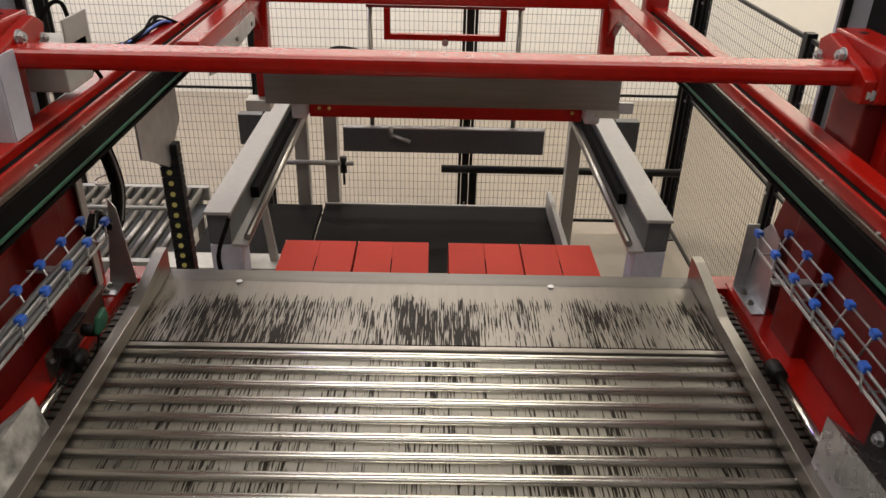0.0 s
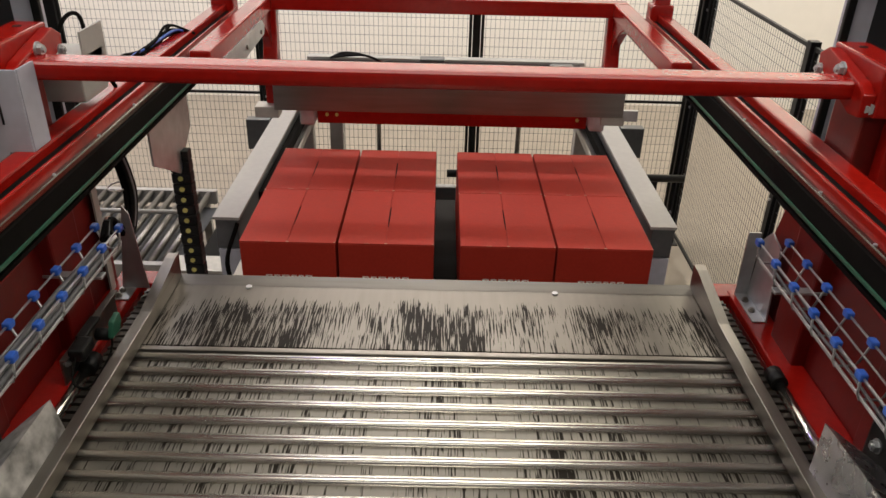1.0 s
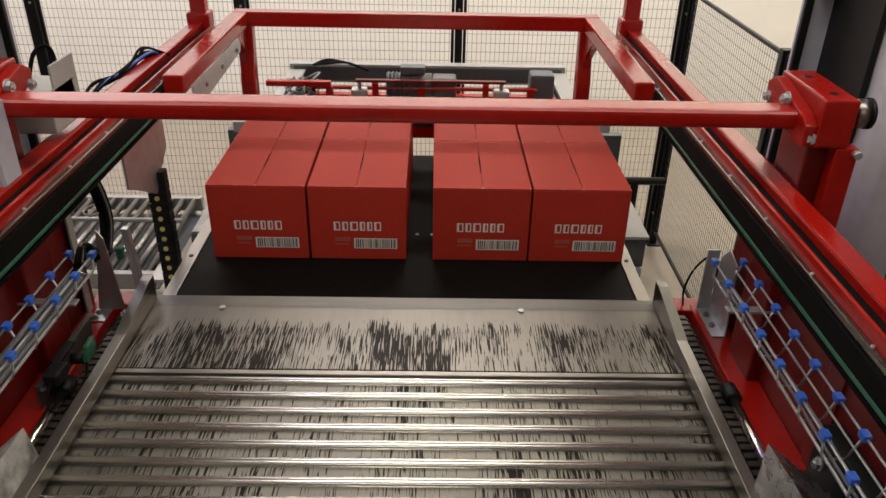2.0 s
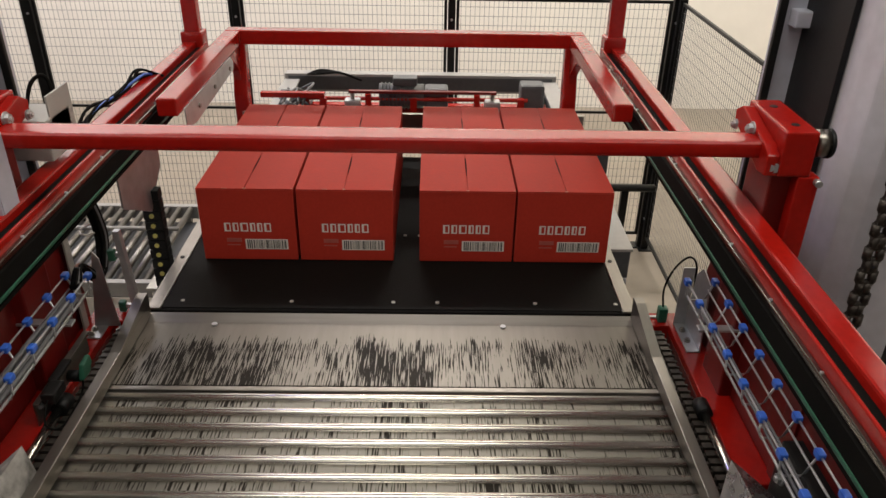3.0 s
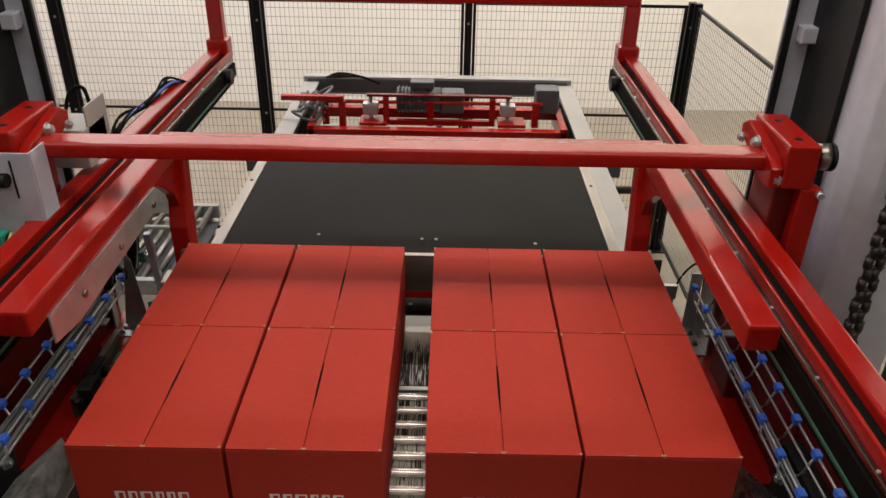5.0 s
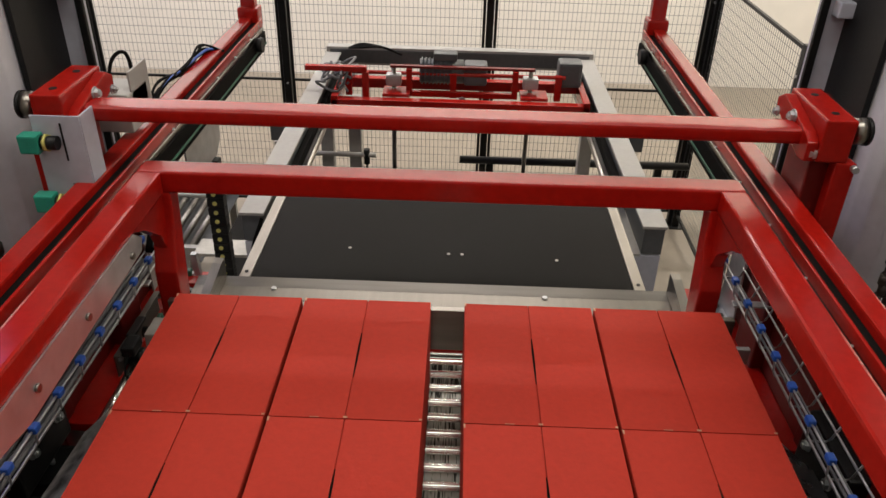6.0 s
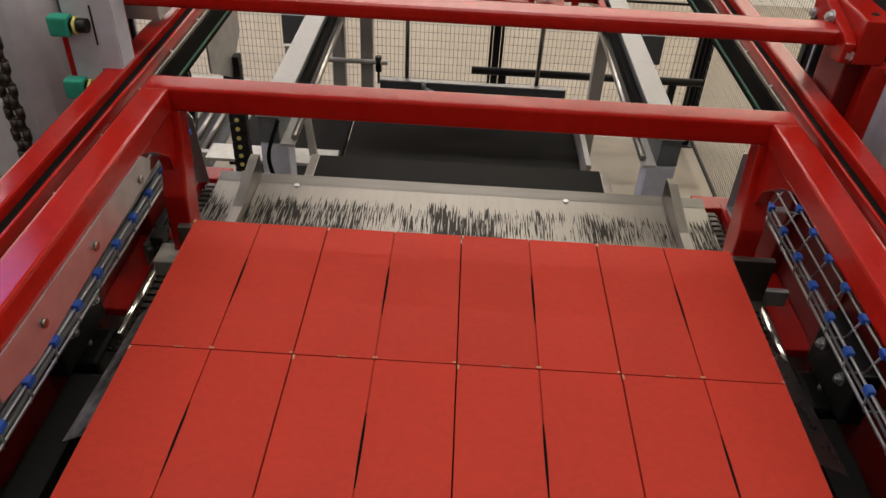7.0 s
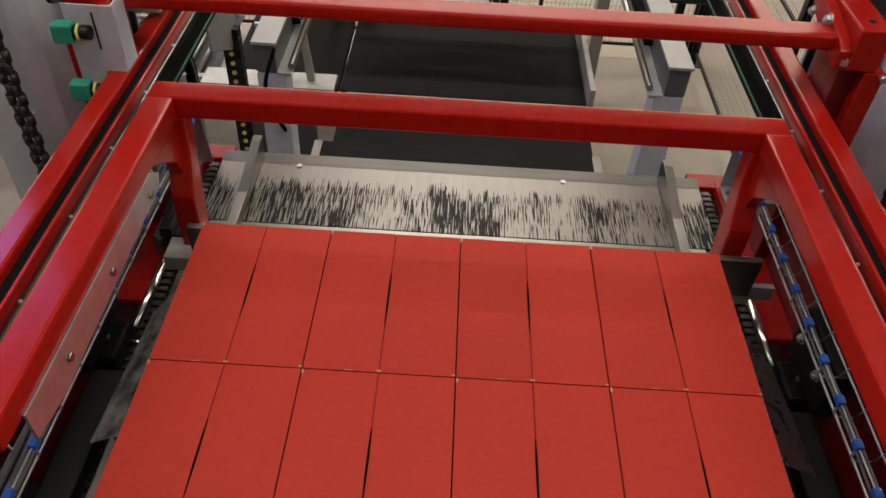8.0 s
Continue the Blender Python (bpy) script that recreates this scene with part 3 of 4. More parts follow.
# ---------------------------------------------------------------- frame with rails behind the lifting plate
rack = thing("trolley_frame", "light grey steel frame with rails standing over the belt", "machine frame", (0, 4.2, 0))
for side in (1, -1):
    cx = 0.03
    x = lambda a, b: tuple(cx + v for v in sided(side, a, b))
    a, b = x(0.785, 0.888)
    arm = part("arm", box(a, b, 3.17, 5.42, 1.352, 1.365, 0.002), GREY, rack)
    a, b = x(0.80, 0.885)
    part("web", box(a, b, 3.19, 5.42, 1.22, 1.352, 0.003), MOTOR, arm)
    a, b = x(0.74, 0.80)
    part("lower_flange", box(a, b, 3.19, 5.40, 1.205, 1.22, 0.002), GREY, arm)
    part("rail", rod((cx + side * 0.745, 3.22, 1.235), (cx + side * 0.745, 5.35, 1.235), 0.014, 12), STEEL_Y, arm, "round ground steel rail")
    part("energy_chain", box(*x(0.765, 0.80), 3.55, 5.30, 1.25, 1.30, 0.004), DARK, arm)
    a, b = x(0.765, 0.885)
    part("front_post", box(a, b, 3.19, 3.31, 0.0, 1.215, 0.006), GREY_BLUE, rack)
    a, b = x(0.79, 0.87)
    part("rear_post", box(a, b, 4.95, 5.03, 0.0, 1.22, 0.006), GREY, rack)
    if side < 0:
        part("cable", bent(curve_points([(cx + side * 0.80, 3.19, 1.33), (cx + side * 0.83, 3.10, 1.2), (cx + side * 0.80, 3.15, 1.0), (cx + side * 0.78, 3.3, 0.8)]), 0.009), DARK, rack)
    a, b = x(0.90, 1.02)
    part("side_bracket", box(a, b, 4.30, 4.36, 1.20, 1.36, 0.004), MOTOR, rack)
beam = part("rear_beam", box(-0.855, 0.918, 5.42, 5.50, 1.28, 1.40, 0.006), GREY, rack)
part("inset_panel", box(-0.83, 0.89, 5.414, 5.42, 1.297, 1.385, 0.001), MOTOR, beam, "dark inset panel")
part("middle_post", box(-0.66, -0.58, 4.95, 5.03, 0.0, 1.22, 0.006), GREY, rack)

trolley = thing("stop_trolley", "red trolley with grey gear motors on the rails", "trolley", (0.05, 4.78, 1.3))
part("front_beam", box(-0.70, 0.79, 4.60, 4.66, 1.27, 1.34, 0.005), RED, trolley)
part("rear_beam", box(-0.70, 0.79, 4.92, 4.98, 1.30, 1.36, 0.005), RED, trolley)
part("side_plate", box(-0.70, -0.66, 4.60, 4.98, 1.28, 1.36, 0.004), RED, trolley)
part("side_plate", box(0.75, 0.79, 4.60, 4.98, 1.28, 1.36, 0.004), RED, trolley)
part("guide_bar", rod((-0.6, 4.80, 1.44), (0.66, 4.80, 1.44), 0.012, 12), RED, trolley)
for xx in (-0.62, 0.0, 0.62):
    part("upright", box(xx - 0.02, xx + 0.02, 4.78, 4.82, 1.30, 1.45, 0.003), RED, trolley)
for xx in (-0.349, 0.453):
    part("rod_bearing", box(xx - 0.045, xx + 0.045, 4.73, 4.80, 1.38, 1.45, 0.012), ZINC, trolley, "cast zinc bearing block")
    part("bearing_plate", box(xx - 0.06, xx + 0.10, 4.66, 4.80, 1.34, 1.36, 0.004), RED, trolley)
motor = part("motor", rod((-0.20, 4.86, 1.44), (0.06, 4.86, 1.44), 0.07, 24), MOTOR, trolley, "finned grey electric motor")
bm = None
for i in range(9):
    bm = rod((-0.19 + i * 0.022, 4.86, 1.44), (-0.184 + i * 0.022, 4.86, 1.44), 0.078, 24, bm)
part("cooling_fin", bm, MOTOR, motor)
part("terminal_box", box(-0.12, 0.02, 4.82, 4.90, 1.51, 1.555, 0.008), MOTOR, motor)
part("gearbox", box(0.06, 0.20, 4.80, 4.92, 1.37, 1.50, 0.02), MOTOR, motor)
part("second_motor", box(0.62, 0.76, 4.82, 4.95, 1.37, 1.52, 0.02), MOTOR, trolley)
part("red_arm", box(-0.86, -0.50, 4.70, 4.74, 1.47, 1.50, 0.004), RED, trolley)
part("red_upright", box(-0.53, -0.49, 4.70, 4.74, 1.30, 1.47, 0.004), RED, trolley)
bm = None
rnd = random.Random(3)
for i in range(9):
    p = [(-0.80 + 0.22 * rnd.random(), 4.6 + 0.4 * rnd.random(), 1.36 + 0.12 * rnd.random()) for _ in range(4)]
    bm = bent(curve_points(p, 5), 0.008, 6, bm)
part("hose", bm, WIRE_GREY, trolley)
bm = None
for i in range(4):
    bm = bent(curve_points([(-0.70, 5.40, 1.40), (-0.60, 5.30 - 0.03 * i, 1.46), (-0.46, 5.2, 1.47), (-0.34, 5.25, 1.41)], 6), 0.007, 6, bm)
part("cable_loop", bm, DARK, trolley)

stop = thing("stop_bar", "grey stop bar hung from two steel rods under a red yoke", "stop bar", (0.05, 4.70, 0.7))
for xx in (-0.349, 0.453):
    part("lifting_rod", rod((xx, 4.765, 0.72), (xx, 4.765, 1.49), 0.013, 14), STEEL, stop, "round polished rod")
part("yoke_top", box(-0.37, 0.475, 4.75, 4.78, 1.485, 1.50, 0.003), RED_SHADED, stop)
bm = box(-0.275, -0.240, 4.735, 4.77, 1.32, 1.485, 0.003)
box(0.345, 0.380, 4.735, 4.77, 1.32, 1.485, 0.003, bm)
box(-0.24, 0.345, 4.735, 4.77, 1.32, 1.352, 0.003, bm)
part("yoke", bm, RED, stop, "red yoke")
part("yoke_eye", rod((0.055, 4.728, 1.31), (0.055, 4.755, 1.31), 0.018, 12), ZINC, stop)
part("stop_plate", box(-0.51, 0.63, 4.70, 4.73, 0.69, 0.83, 0.004), MOTOR, stop, "grey stop plate")
part("top_lip", box(-0.51, 0.63, 4.695, 4.735, 0.83, 0.838, 0.001), ZINC, stop)
bm = rod((-0.24, 4.69, 0.85), (-0.24, 4.69, 0.78), 0.014, 12)
rod((-0.24, 4.69, 0.80), (-0.13, 4.67, 0.765), 0.012, 12, bm)
part("locking_lever", bm, ZINC, stop, "zinc locking lever")

# ---------------------------------------------------------------- conveyors behind
belt = thing("belt_conveyor", "low conveyor with a dark grey belt and steel side rails", "conveyor", (0, 4.4, 0))
part("belt", box(-0.66, 0.70, 4.06, 4.86, 0.56, 0.60, 0.004), BELT, belt)
part("side_belt", box(-1.30, -0.675, 4.06, 4.86, 0.56, 0.60, 0.004), BELT, belt)
part("nose_rail", box(-0.62, 0.72, 4.043, 4.055, 0.57, 0.598, 0.002), STEEL_DULL, belt)
part("transfer_bed", box(-0.64, 0.70, 3.56, 4.03, 0.53, 0.565, 0.003), BELT, belt)
part("side_rail", box(0.705, 0.735, 4.05, 4.90, 0.52, 0.70, 0.004), GREY, belt)
part("rear_rail", box(-0.66, 0.705, 4.865, 4.885, 0.54, 0.606, 0.003), GREY, belt)
for xx in (-0.6, 0.66):
    for yy in (4.1, 4.8):
        part("leg", box(xx - 0.03, xx + 0.03, yy - 0.03, yy + 0.03, 0.0, 0.555, 0.004), GREY, belt)
part("side_skirt", box(-0.655, 0.70, 4.07, 4.10, 0.30, 0.555, 0.003), MOTOR, belt)

rolls = thing("roller_conveyor", "grey gravity roller conveyor with round steel rollers", "conveyor", (-1.7, 4.6, 0))
for yy in (4.10, 5.05):
    part("side_rail", box(-2.6, -1.42, yy - 0.02, yy + 0.02, 0.53, 0.62, 0.004), GREY, rolls)
part("guide_rail", rod((-2.6, 4.64, 0.66), (-1.42, 4.64, 0.66), 0.014, 10), GREY, rolls)
for i in range(16):
    part("roller", rod((-2.56 + i * 0.073, 4.12, 0.60), (-2.56 + i * 0.073, 5.03, 0.60), 0.019, 16), STEEL_DULL, rolls)
for xx in (-2.5, -1.5):
    for yy in (4.10, 5.05):
        part("leg", box(xx - 0.025, xx + 0.025, yy - 0.019, yy + 0.019, 0.0, 0.53, 0.003), GREY, rolls)
part("drip_sheet", box(-2.6, -1.42, 4.12, 5.03, 0.50, 0.505, 0.0), MOTOR, rolls)

arm_l = thing("rail_stand", "grey stand with a horizontal clamp rail and black knob", "stand", (-0.8, 4.9, 0))
part("clamp_rail", rod((-1.10, 4.9, 0.86), (-0.48, 4.9, 0.86), 0.016, 12), GREY, arm_l)
knob = part("knob", rod((-0.54, 4.9, 0.80), (-0.54, 4.9, 0.90), 0.02, 12), BLACK, arm_l, "black clamp knob")
part("spindle", rod((-0.54, 4.9, 0.72), (-0.54, 4.9, 0.80), 0.008, 8), BLACK, knob)
part("stand_post", box(-1.12, -1.04, 4.86, 4.94, 0.0, 0.95, 0.004), GREY, arm_l)
part("stand_plate", box(-1.10, -0.98, 4.10, 4.12, 0.655, 0.95, 0.004), ZINC, arm_l)
part("tray", box(-1.40, -0.68, 3.97, 4.13, 0.635, 0.655, 0.003), FOIL, arm_l, "galvanised sheet tray")
part("tray_upright", prism([(-0.835, 0.655), (-0.795, 0.655), (-0.845, 1.12), (-0.875, 1.12)], "y", 4.05, 4.085, 0.002), FOIL, arm_l)
part("stand_foot", box(-1.2, -0.8, 3.98, 4.04, 0.0, 0.635, 0.004), MOTOR, arm_l)

pallet = thing("wooden_pallet", "raw pine pallet standing on edge beyond the fence", "pallet", (2.05, 4.0, 0))
for i in range(6):
    part("board", box(2.02, 2.04, 3.55, 4.35, 0.02 + i * 0.2, 0.14 + i * 0.2, 0.003), WOOD, pallet)
for yy in (3.56, 3.90, 4.24):
    part("runner", box(2.04, 2.13, yy, yy + 0.1, 0.0, 1.18, 0.003), WOOD, pallet)

pipe = thing("black_pipe", "black horizontal pipe standing before the fence", "pipe", (0.85, 5.25, 0))
part("pipe", rod((0.055, 5.25, 0.69), (1.625, 5.25, 0.69), 0.026, 16), BLACK, pipe)
part("pipe_stand", box(1.40, 1.45, 5.23, 5.27, 0.0, 0.67, 0.003), BLACK, pipe)
part("pipe_stand", box(0.24, 0.29, 5.23, 5.27, 0.0, 0.67, 0.003), BLACK, pipe)

# ---------------------------------------------------------------- things carried by the lift frame


def cable_tray(side):
    t = thing("cable_tray", "zinc wire cable tray with blue plastic clips", "cable tray", (side * 0.77, 1.6, 1.8), "wire cable trays")
    i, o = (0.757, 0.827) if side > 0 else (0.744, 0.800)
    for u, z in ((i, 1.841), (i + 0.006, 1.800), (i + 0.010, 1.792), (o - 0.010, 1.812), (o, 1.841)):
        part("long_wire", rod((side * u, 0.5, z), (side * u, 2.155, z), 0.0025, 6), ZINC, t)
    yy = 0.64
    while yy < 2.15:
        pts = [(side * i, yy, 1.842), (side * (i + 0.004), yy, 1.800), (side * (i + 0.010), yy, 1.787), (side * (o - 0.024), yy, 1.787), (side * (o - 0.016), yy, 1.794), (side * o, yy, 1.842)]
        rib = part("cross_wire", bent(pts, 0.0025, 6), ZINC, t)
        for u in (i, o):
            part("clip", box(side * u - 0.008, side * u + 0.008, yy - 0.011, yy + 0.011, 1.8335, 1.8495, 0.004), BLUE, rib, "blue plastic clip")
        yy += 0.1003
    for k in range(5 if side < 0 else 2):
        pts = [(side * (i + 0.018 + 0.008 * k), 0.5 + 0.1 * j, 1.800 + 0.009 * (k % 2) + 0.003 * math.sin(j * 1.7 + k)) for j in range(17)]
        part("cable", bent(pts, 0.0068 if side < 0 else 0.0035, 6), WIRE_GREY, t)
    part("tray_hanger", box(*sided(side, i, 0.876), 2.015, 2.04, 1.778, 1.784, 0.001), ZINC, t)
    return t


for side in (1, -1):
    LIFTED.append(cable_tray(side))
    f = thing("angle_bracket", "folded zinc angle bracket screwed to the ledge", "bracket", (side * 0.84, 2.26, 1.58), "folded angle brackets")
    if side > 0:
        bm = prism([(2.20, 1.58), (2.34, 1.58), (2.32, 1.76), (2.28, 1.80), (2.22, 1.785)], "x", 0.848, 0.852)
        box(0.815, 0.848, 2.20, 2.34, 1.58, 1.584, 0.001, bm)
        box(0.815, 0.848, 2.336, 2.34, 1.584, 1.77, 0.001, bm)
    else:
        bm = prism([(-0.80, 1.825), (-0.785, 1.80), (-0.766, 1.584), (-0.838, 1.58)], "y", 2.30, 2.304)
        box(-0.838, -0.80, 2.24, 2.30, 1.58, 1.584, 0.001, bm)
        channel = box(-0.885, -0.880, 2.28, 2.31, 1.58, 1.90)
        box(-0.880, -0.858, 2.306, 2.31, 1.58, 1.90, 0, channel)
        box(-0.862, -0.857, 2.28, 2.306, 1.58, 1.90, 0, channel)
        part("channel", channel, GREY, f, "pale grey cable channel")
    part("folded_sheet", bm, ZINC, f)
    for yy in ((2.25, 2.30) if side > 0 else (2.255, 2.28)):
        part("screw", bolt((side * 0.830, yy, 1.584), (0, 0, 1), 0.007), STEEL, f)
    LIFTED.append(f)
    g = thing("deflector_plate", "scratched bent steel deflector plate beside the rollers", "deflector", (side * 0.76, 1.65, 1.55), "deflector plates")
    bm = bmesh.new()
    apex = (0.715, 1.633, 1.739) if side > 0 else (0.734, 1.700, 1.700)
    rows = [(0.700, apex[1] - 0.02, 1.606), (0.704, 1.25, 1.606), (0.735, 1.25, apex[2] + 0.01), apex, (0.800, apex[1] - 0.09, apex[2] - 0.035), (0.815, 1.25, apex[2] - 0.03)]
    v = [bm.verts.new((side * p[0], p[1], p[2])) for p in rows]
    bm.faces.new((v[0], v[1], v[2], v[3]))
    bm.faces.new((v[3], v[2], v[5], v[4]))
    bmesh.ops.solidify(bm, geom=bm.faces[:], thickness=0.004)
    part("bent_sheet", bm, SCRATCHED if side < 0 else SHEET, g)
    part("mounting_foot", box(*sided(side, 0.735, 0.80), 1.30, 1.50, 1.50, 1.66, 0.004), BLACK, g)
    DEFLECTORS.append((side, g))
    c = thing("push_cylinder", "black pneumatic cylinder with a chromed piston rod", "cylinder", (side * 0.79, 1.6, 1.56), "push cylinders")
    part("piston_rod", rod((side * 0.785, 1.62, 1.585), (side * 0.785, 1.95, 1.585), 0.012, 14), ROD, c)
    part("rod_end", rod((side * 0.785, 1.94, 1.585), (side * 0.785, 1.985, 1.585), 0.020, 14), BLACK, c)
    part("barrel", box(*sided(side, 0.755, 0.83), 1.05, 1.48, 1.53, 1.61, 0.008), BLACK, c)
    part("bearing_housing", box(*sided(side, 0.832, 0.882), 1.47, 1.68, 1.60, 1.75, 0.008), BLACK, c)
    for yy in (1.53, 1.64):
        part("housing_bolt", bolt((side * 0.832, yy, 1.68), (-side, 0, 0), 0.011), ZINC, c)
    LIFTED.append(c)
    sh = thing("guide_shaft", "round black guide shaft with bearing blocks beside the rollers", "shaft", (side * 0.80, 1.1, 1.5), "guide shafts")
    part("shaft", rod((side * 0.80, 0.4, 1.50), (side * 0.80, 1.9, 1.50), 0.016, 14), GREASE, sh)
    part("second_shaft", rod((side * 0.855, 0.4, 1.53), (side * 0.855, 1.42, 1.53), 0.010, 12), STEEL_Y, sh)
    for yy in (0.70, 1.145, 1.59):
        blk = part("bearing_block", box(*sided(side, 0.80, 0.885), yy - 0.06, yy + 0.06, 1.46, 1.585, 0.012), BLACK, sh)
        part("pin", rod((side * 0.738, yy, 1.575), (side * 0.80, yy, 1.575), 0.008, 10), ROD, blk, "bright steel pin")
        part("grease_nipple", rod((side * 0.84, yy, 1.583), (side * 0.84, yy, 1.597), 0.006, 8), ZINC, blk)
    LIFTED.append(sh)

sensor = thing("sensor_plate", "grey sheet plate carrying two green sensors", "sensor plate", (-0.85, 1.96, 2.1))
bm = box(-0.905, -0.795, 1.962, 1.966, 2.0, 2.262, 0.0015)
box(-0.797, -0.793, 1.966, 2.03, 2.10, 2.262, 0.0, bm)
part("folded_plate", bm, GREY_BLUE, sensor)
for z in (2.205, 2.058):
    head = part("sensor", box(-0.925, -0.88, 1.925, 1.958, z - 0.022, z + 0.022, 0.005), GREEN, sensor, "green plastic sensor head")
    part("collar", rod((-0.88, 1.945, z), (-0.845, 1.945, z), 0.016, 12), BLACK, head)
    part("locknut", rod((-0.872, 1.945, z), (-0.866, 1.945, z), 0.021, 6), YELLOW, head)
    part("slot", box(-0.842, -0.838, 1.9605, 1.9625, z - 0.05, z + 0.04), BLACK, sensor)
LIFTED.append(sensor)

junction = thing("junction_bracket", "grey folded bracket with a black cable on the frame", "bracket", (-0.86, 2.3, 2.2))
bm = box(-0.90, -0.79, 2.21, 2.34, 2.12, 2.22, 0.004)
box(-0.795, -0.790, 2.24, 2.36, 2.16, 2.27, 0.0015, bm)
part("folded_plate", bm, GREY, junction)
part("cable_loop", bent(curve_points([(-0.88, 2.3, 2.2), (-0.87, 2.34, 2.27), (-0.84, 2.36, 2.28), (-0.82, 2.35, 2.2), (-0.80, 2.4, 2.1)], 6), 0.005), DARK, junction)
LIFTED.append(junction)

bundle = thing("cable_bundle", "tangled black cables and blue hoses over the beam", "cables", (-0.82, 2.9, 2.1))
rnd = random.Random(11)
for i in range(7):
    o = lambda: 0.03 * (rnd.random() - 0.5)
    pts = [(-0.86 + o(), 2.45, 2.05 + o()), (-0.87 + o(), 2.62, 2.10 + o()), (-0.85 + o(), 2.80, 2.105 + o()), (-0.83 + o(), 2.95, 2.115 + o()), (-0.80 + o(), 3.02, 2.09)]
    part("cable", bent(curve_points(pts, 5), 0.0042), BLUE if i == 3 else DARK, bundle)
LIFTED.append(bundle)

hanger = thing("chain_hanger", "pointed grey steel plate holding a black cable chain with yellow rivets", "cable chain", (-0.79, 2.7, 1.7))
part("hanger_sheet", prism([(2.52, 1.95), (2.86, 1.95), (2.86, 1.84), (2.80, 1.80), (2.72, 1.735), (2.60, 1.80), (2.52, 1.84)], "x", -0.792, -0.786, 0.0), ZINC, hanger)
z = 1.80
for i in range(17):
    link_part = part("chain_link", box(-0.825, -0.765, 2.735, 2.775, z - 0.034, z, 0.004), BLACK, hanger)
    part("rivet", rod((-0.797, 2.735, z - 0.017), (-0.797, 2.7315, z - 0.017), 0.008, 10), YELLOW, link_part, "yellow rivet head")
    z -= 0.036
LIFTED.append(hanger)

hoses = thing("hose_bundle", "bundle of grey and black hoses hanging beside the frame", "hoses", (-0.9, 2.2, 1.7))
for i in range(7):
    o, q = 0.011 * (i % 4), 0.014 * (i // 4)
    pts = [(-0.87 + q, 2.43 + o, 1.97), (-0.86 + q, 2.445 + o, 1.89), (-0.855 + q, 2.455 + o, 1.84), (-0.85 + q, 2.455 + o, 1.78), (-0.845 + q, 2.42 + o, 1.728), (-0.83 + q, 2.34 + o, 1.712), (-0.80 + 0.5 * q, 2.22, 1.826), (-0.775 + 0.5 * q, 2.12 + o, 1.822)]
    part("hose", bent(curve_points(pts, 6), 0.0078), (DARK, WIRE_GREY, DARK, HOSE_BROWN)[i % 4], hoses)
part("cable_tie", bent([(-0.875 + 0.026 * math.cos(k), 2.47 + 0.034 * math.sin(k), 1.80) for k in (0, 0.7, 1.4, 2.1, 2.8, 3.5, 4.2, 4.9, 5.6, 6.28)], 0.0025), INK_WHITE, hoses, "pale cable tie")
LIFTED.append(hoses)

switch = thing("limit_switch", "small grey limit switch with a green cap", "switch", (-0.80, 1.95, 1.60))
bm = box(-0.812, -0.808, 1.89, 2.185, 1.58, 1.643)
box(-0.812, -0.796, 1.89, 2.185, 1.643, 1.647, 0.001, bm)
part("angle_bar", bm, STEEL_DULL, switch, "dull steel angle bar")
for yy in (1.91, 1.94):
    part("bar_screw", bolt((-0.808, yy, 1.625), (1, 0, 0), 0.006), ZINC, switch)
part("housing", box(-0.800, -0.765, 1.905, 1.965, 1.632, 1.662, 0.006), BLACK, switch, "black switch housing")
part("neck", box(-0.808, -0.785, 1.965, 2.05, 1.648, 1.658, 0.003), BLACK, switch)
cap = part("cap", prism([(1.995, 1.632), (2.035, 1.628), (2.055, 1.648), (2.05, 1.672), (2.01, 1.668)], "x", -0.750, -0.737, 0.004), GREEN_DARK, switch, "green plastic cap")
part("roller_lever", rod((-0.785, 2.02, 1.628), (-0.752, 2.02, 1.628), 0.015, 16), BLACK, switch)
part("lever_pin", rod((-0.790, 2.02, 1.628), (-0.749, 2.02, 1.628), 0.006, 10), STEEL, switch)
part("lead", bent(curve_points([(-0.78, 1.90, 1.65), (-0.77, 1.85, 1.62), (-0.75, 1.88, 1.59), (-0.745, 1.98, 1.60), (-0.75, 2.02, 1.63)], 6), 0.0025), DARK, switch)
LIFTED.append(switch)

# ---------------------------------------------------------------- what moves
DROP = [(0.0, 0.0), (7.5, 0.0), (7.6, 0.012), (7.7, 0.045), (7.8, 0.088), (7.9, 0.120), (8.0, 0.150)]
CASE_REAR = [(0.0, 3.455), (2.95, 3.455), (3.2, 3.425), (3.4, 3.38), (3.5, 3.347), (3.6, 3.30), (3.8, 3.185), (4.0, 3.065), (4.2, 2.925), (4.4, 2.795), (4.5, 2.73), (4.7, 2.56), (5.0, 2.32), (5.3, 2.12), (5.6, 1.985), (5.8, 1.93), (6.0, 1.89), (6.3, 1.842), (6.5, 1.812), (6.75, 1.765), (7.0, 1.738), (7.5, 1.735), (8.0, 1.735)]
PLATE_Z = [(0.0, 0.85), (0.5, 1.066), (1.0, 1.290), (1.25, 1.388), (1.5, 1.457), (1.75, 1.50), (2.1, 1.56), (2.5, 1.59), (2.8, 1.60), (5.3, 1.60), (5.6, 1.57), (5.8, 1.50), (6.0, 1.41), (6.5, 1.192), (7.0, 0.97), (7.5, 0.75), (7.75, 0.665), (8.0, 0.635)]
SQUEEZE = [(0.0, 0.0), (5.9, 0.0), (6.2, 0.12), (6.35, 0.3), (6.5, 0.72), (6.65, 1.0), (8.0, 1.0)]
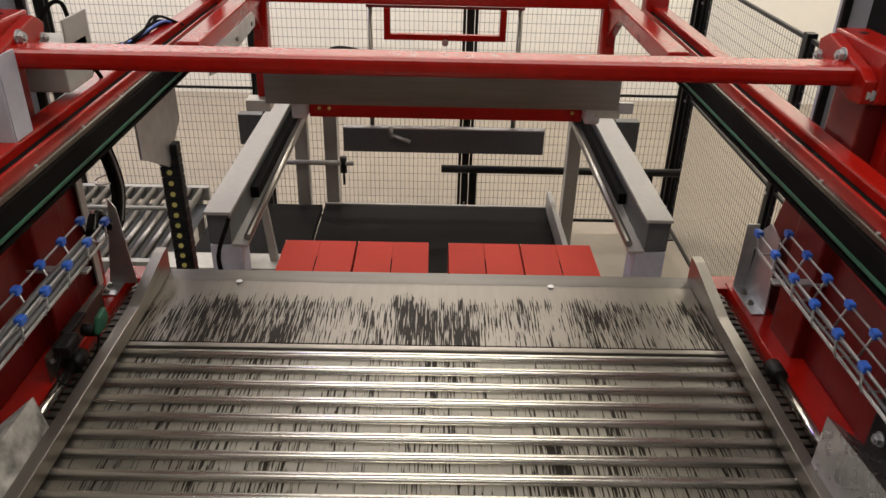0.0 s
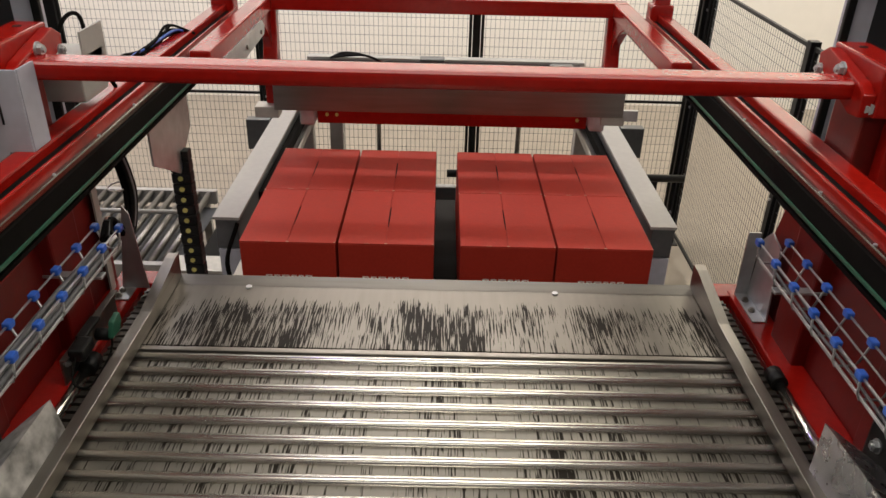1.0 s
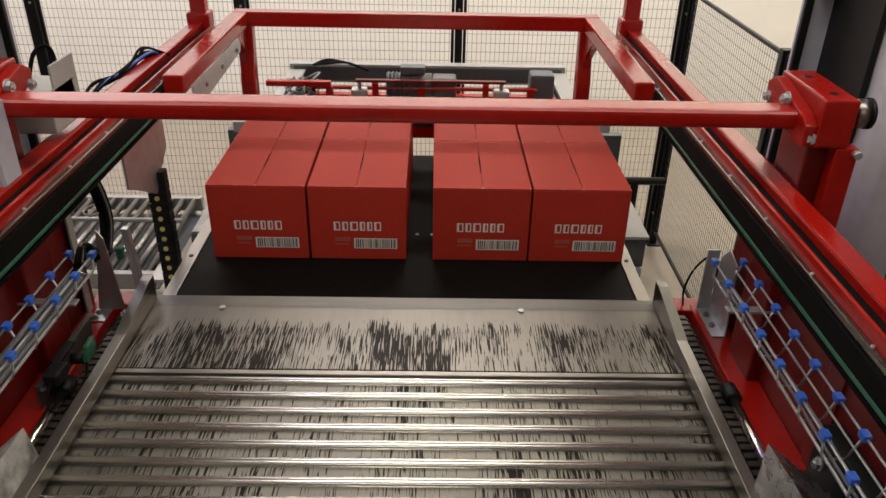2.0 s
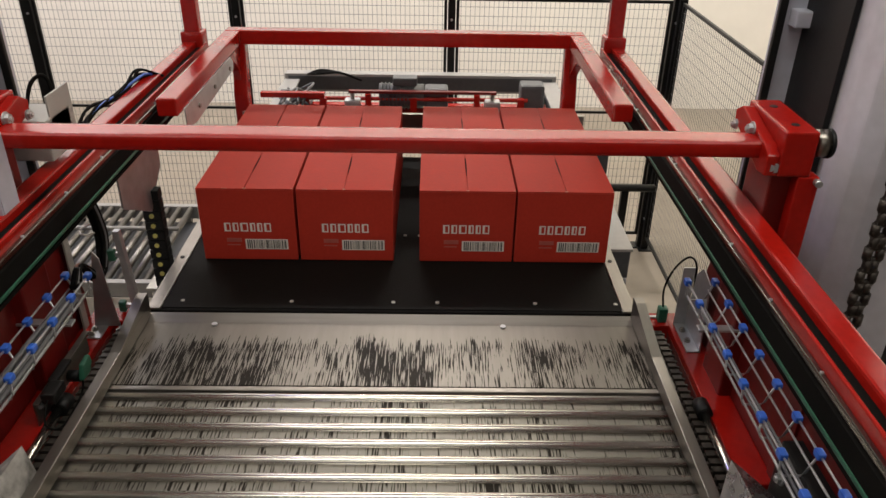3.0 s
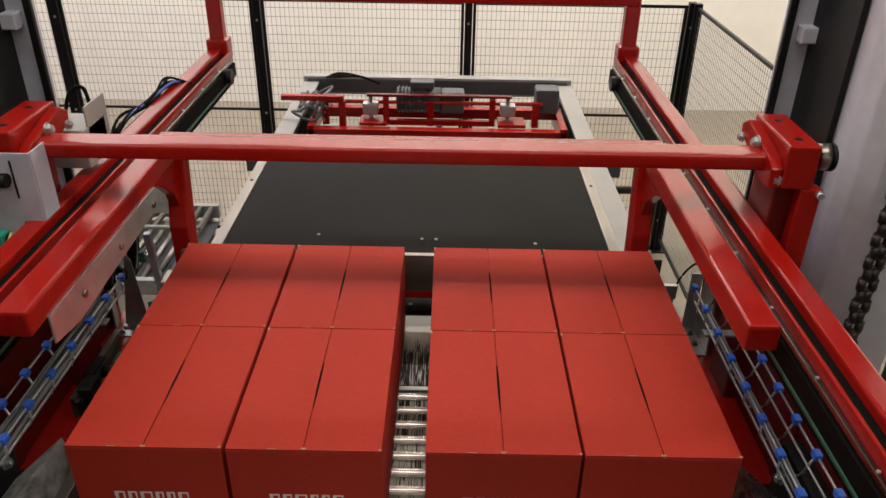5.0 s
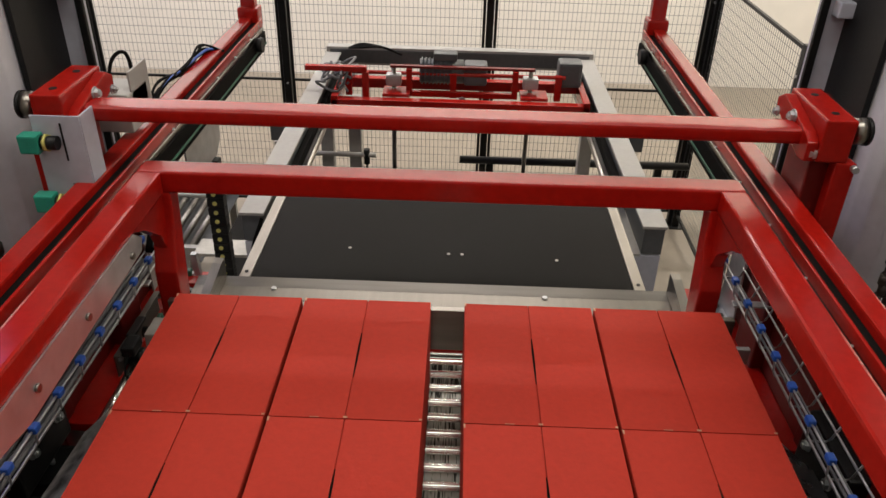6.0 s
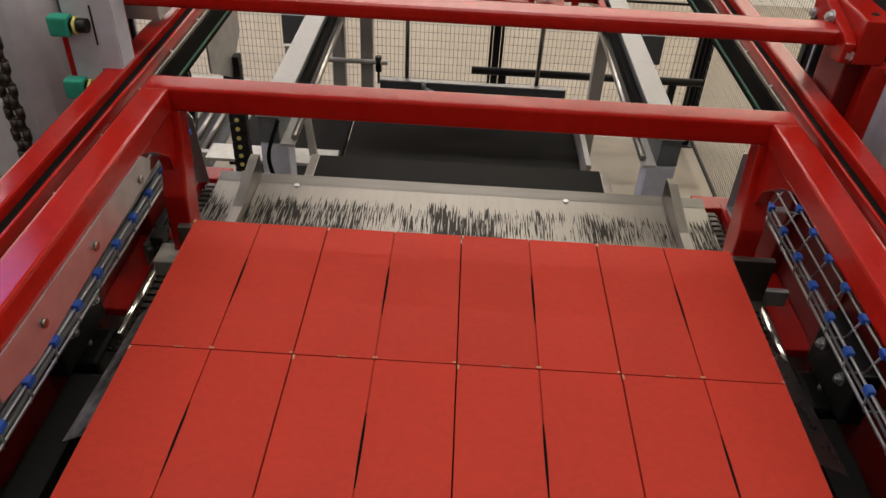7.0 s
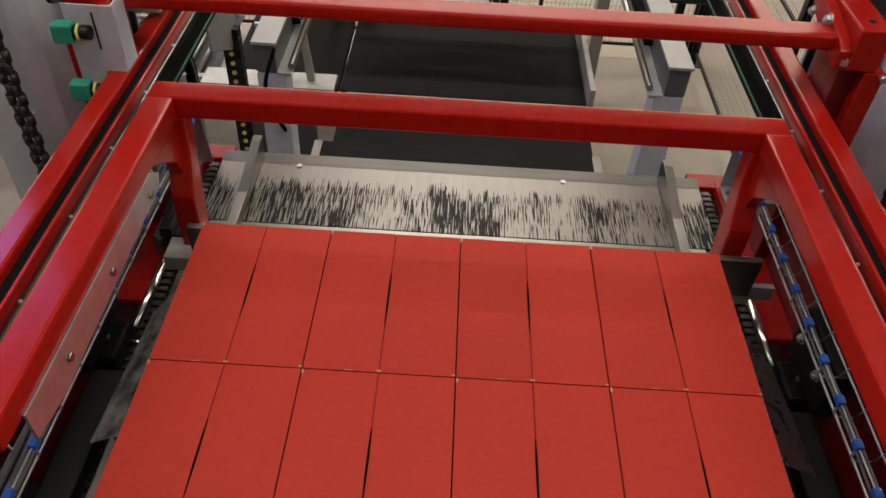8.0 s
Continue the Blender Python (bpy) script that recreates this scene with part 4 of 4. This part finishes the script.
NUDGE = [(0.0, 0.0), (5.7, 0.0), (5.8, 0.08), (5.9, 0.25), (6.0, 0.5), (6.1, 0.76), (6.2, 0.95), (6.4, 1.0), (8.0, 1.0)]
STOP_Z = [(0.0, 0.325), (0.5, 0.318), (0.7, 0.22), (0.85, 0.08), (1.0, 0.0), (8.0, 0.0)]


def level(rows, t):
    for (a, u), (b, v) in zip(rows, rows[1:]):
        if t <= b:
            return u + (v - u) * (t - a) / (b - a)
    return rows[-1][1]


def motions():
    for ob in LIFTED:
        at = BASES[ob.name]
        walk(ob, [(t, pose(at.x, at.y, at.z - d)) for t, d in DROP])
    for side, ob in GUIDES:
        walk(ob, [(t, pose(-side * 0.075 * s, 0, 0)) for t, s in (SQUEEZE if side > 0 else NUDGE)])
    for side, ob in DEFLECTORS:
        at = BASES[ob.name]
        press = SQUEEZE if side > 0 else NUDGE
        times = sorted({t for t, _ in press} | {t for t, _ in DROP})
        walk(ob, [(t, pose(at.x - side * 0.082 * level(press, t), at.y, at.z - level(DROP, t))) for t in times])
    at = BASES[pusher.name]
    times = sorted({t for t, _ in CASE_REAR} | {t for t, _ in DROP})
    walk(pusher, [(t, pose(at.x, level(CASE_REAR, t) + 0.012, at.z - level(DROP, t))) for t in times])
    at = BASES[plate.name]
    walk(plate, [(t, pose(at.x, at.y, at.z + z - 1.60)) for t, z in PLATE_Z])
    at = BASES[stop.name]
    walk(stop, [(t, pose(at.x, at.y, at.z + z)) for t, z in STOP_Z])
    times = sorted({t for t, _ in CASE_REAR} | {t for t, _ in DROP} | {t for t, _ in PLATE_Z if t < 2.9} | {t for t, _ in SQUEEZE})
    for ob, row, col in CASES:
        rows = []
        for t in times:
            z = level(PLATE_Z, t) if t < 3 else 1.60
            x = COLS[col] + (CLOSED[col] - COLS[col]) * level(SQUEEZE, t)
            rows.append((t, pose(x, level(CASE_REAR, t) - 0.2 - 0.4005 * (1 - row), z + 0.0005 - level(DROP, t))))
        walk(ob, rows)


motions()
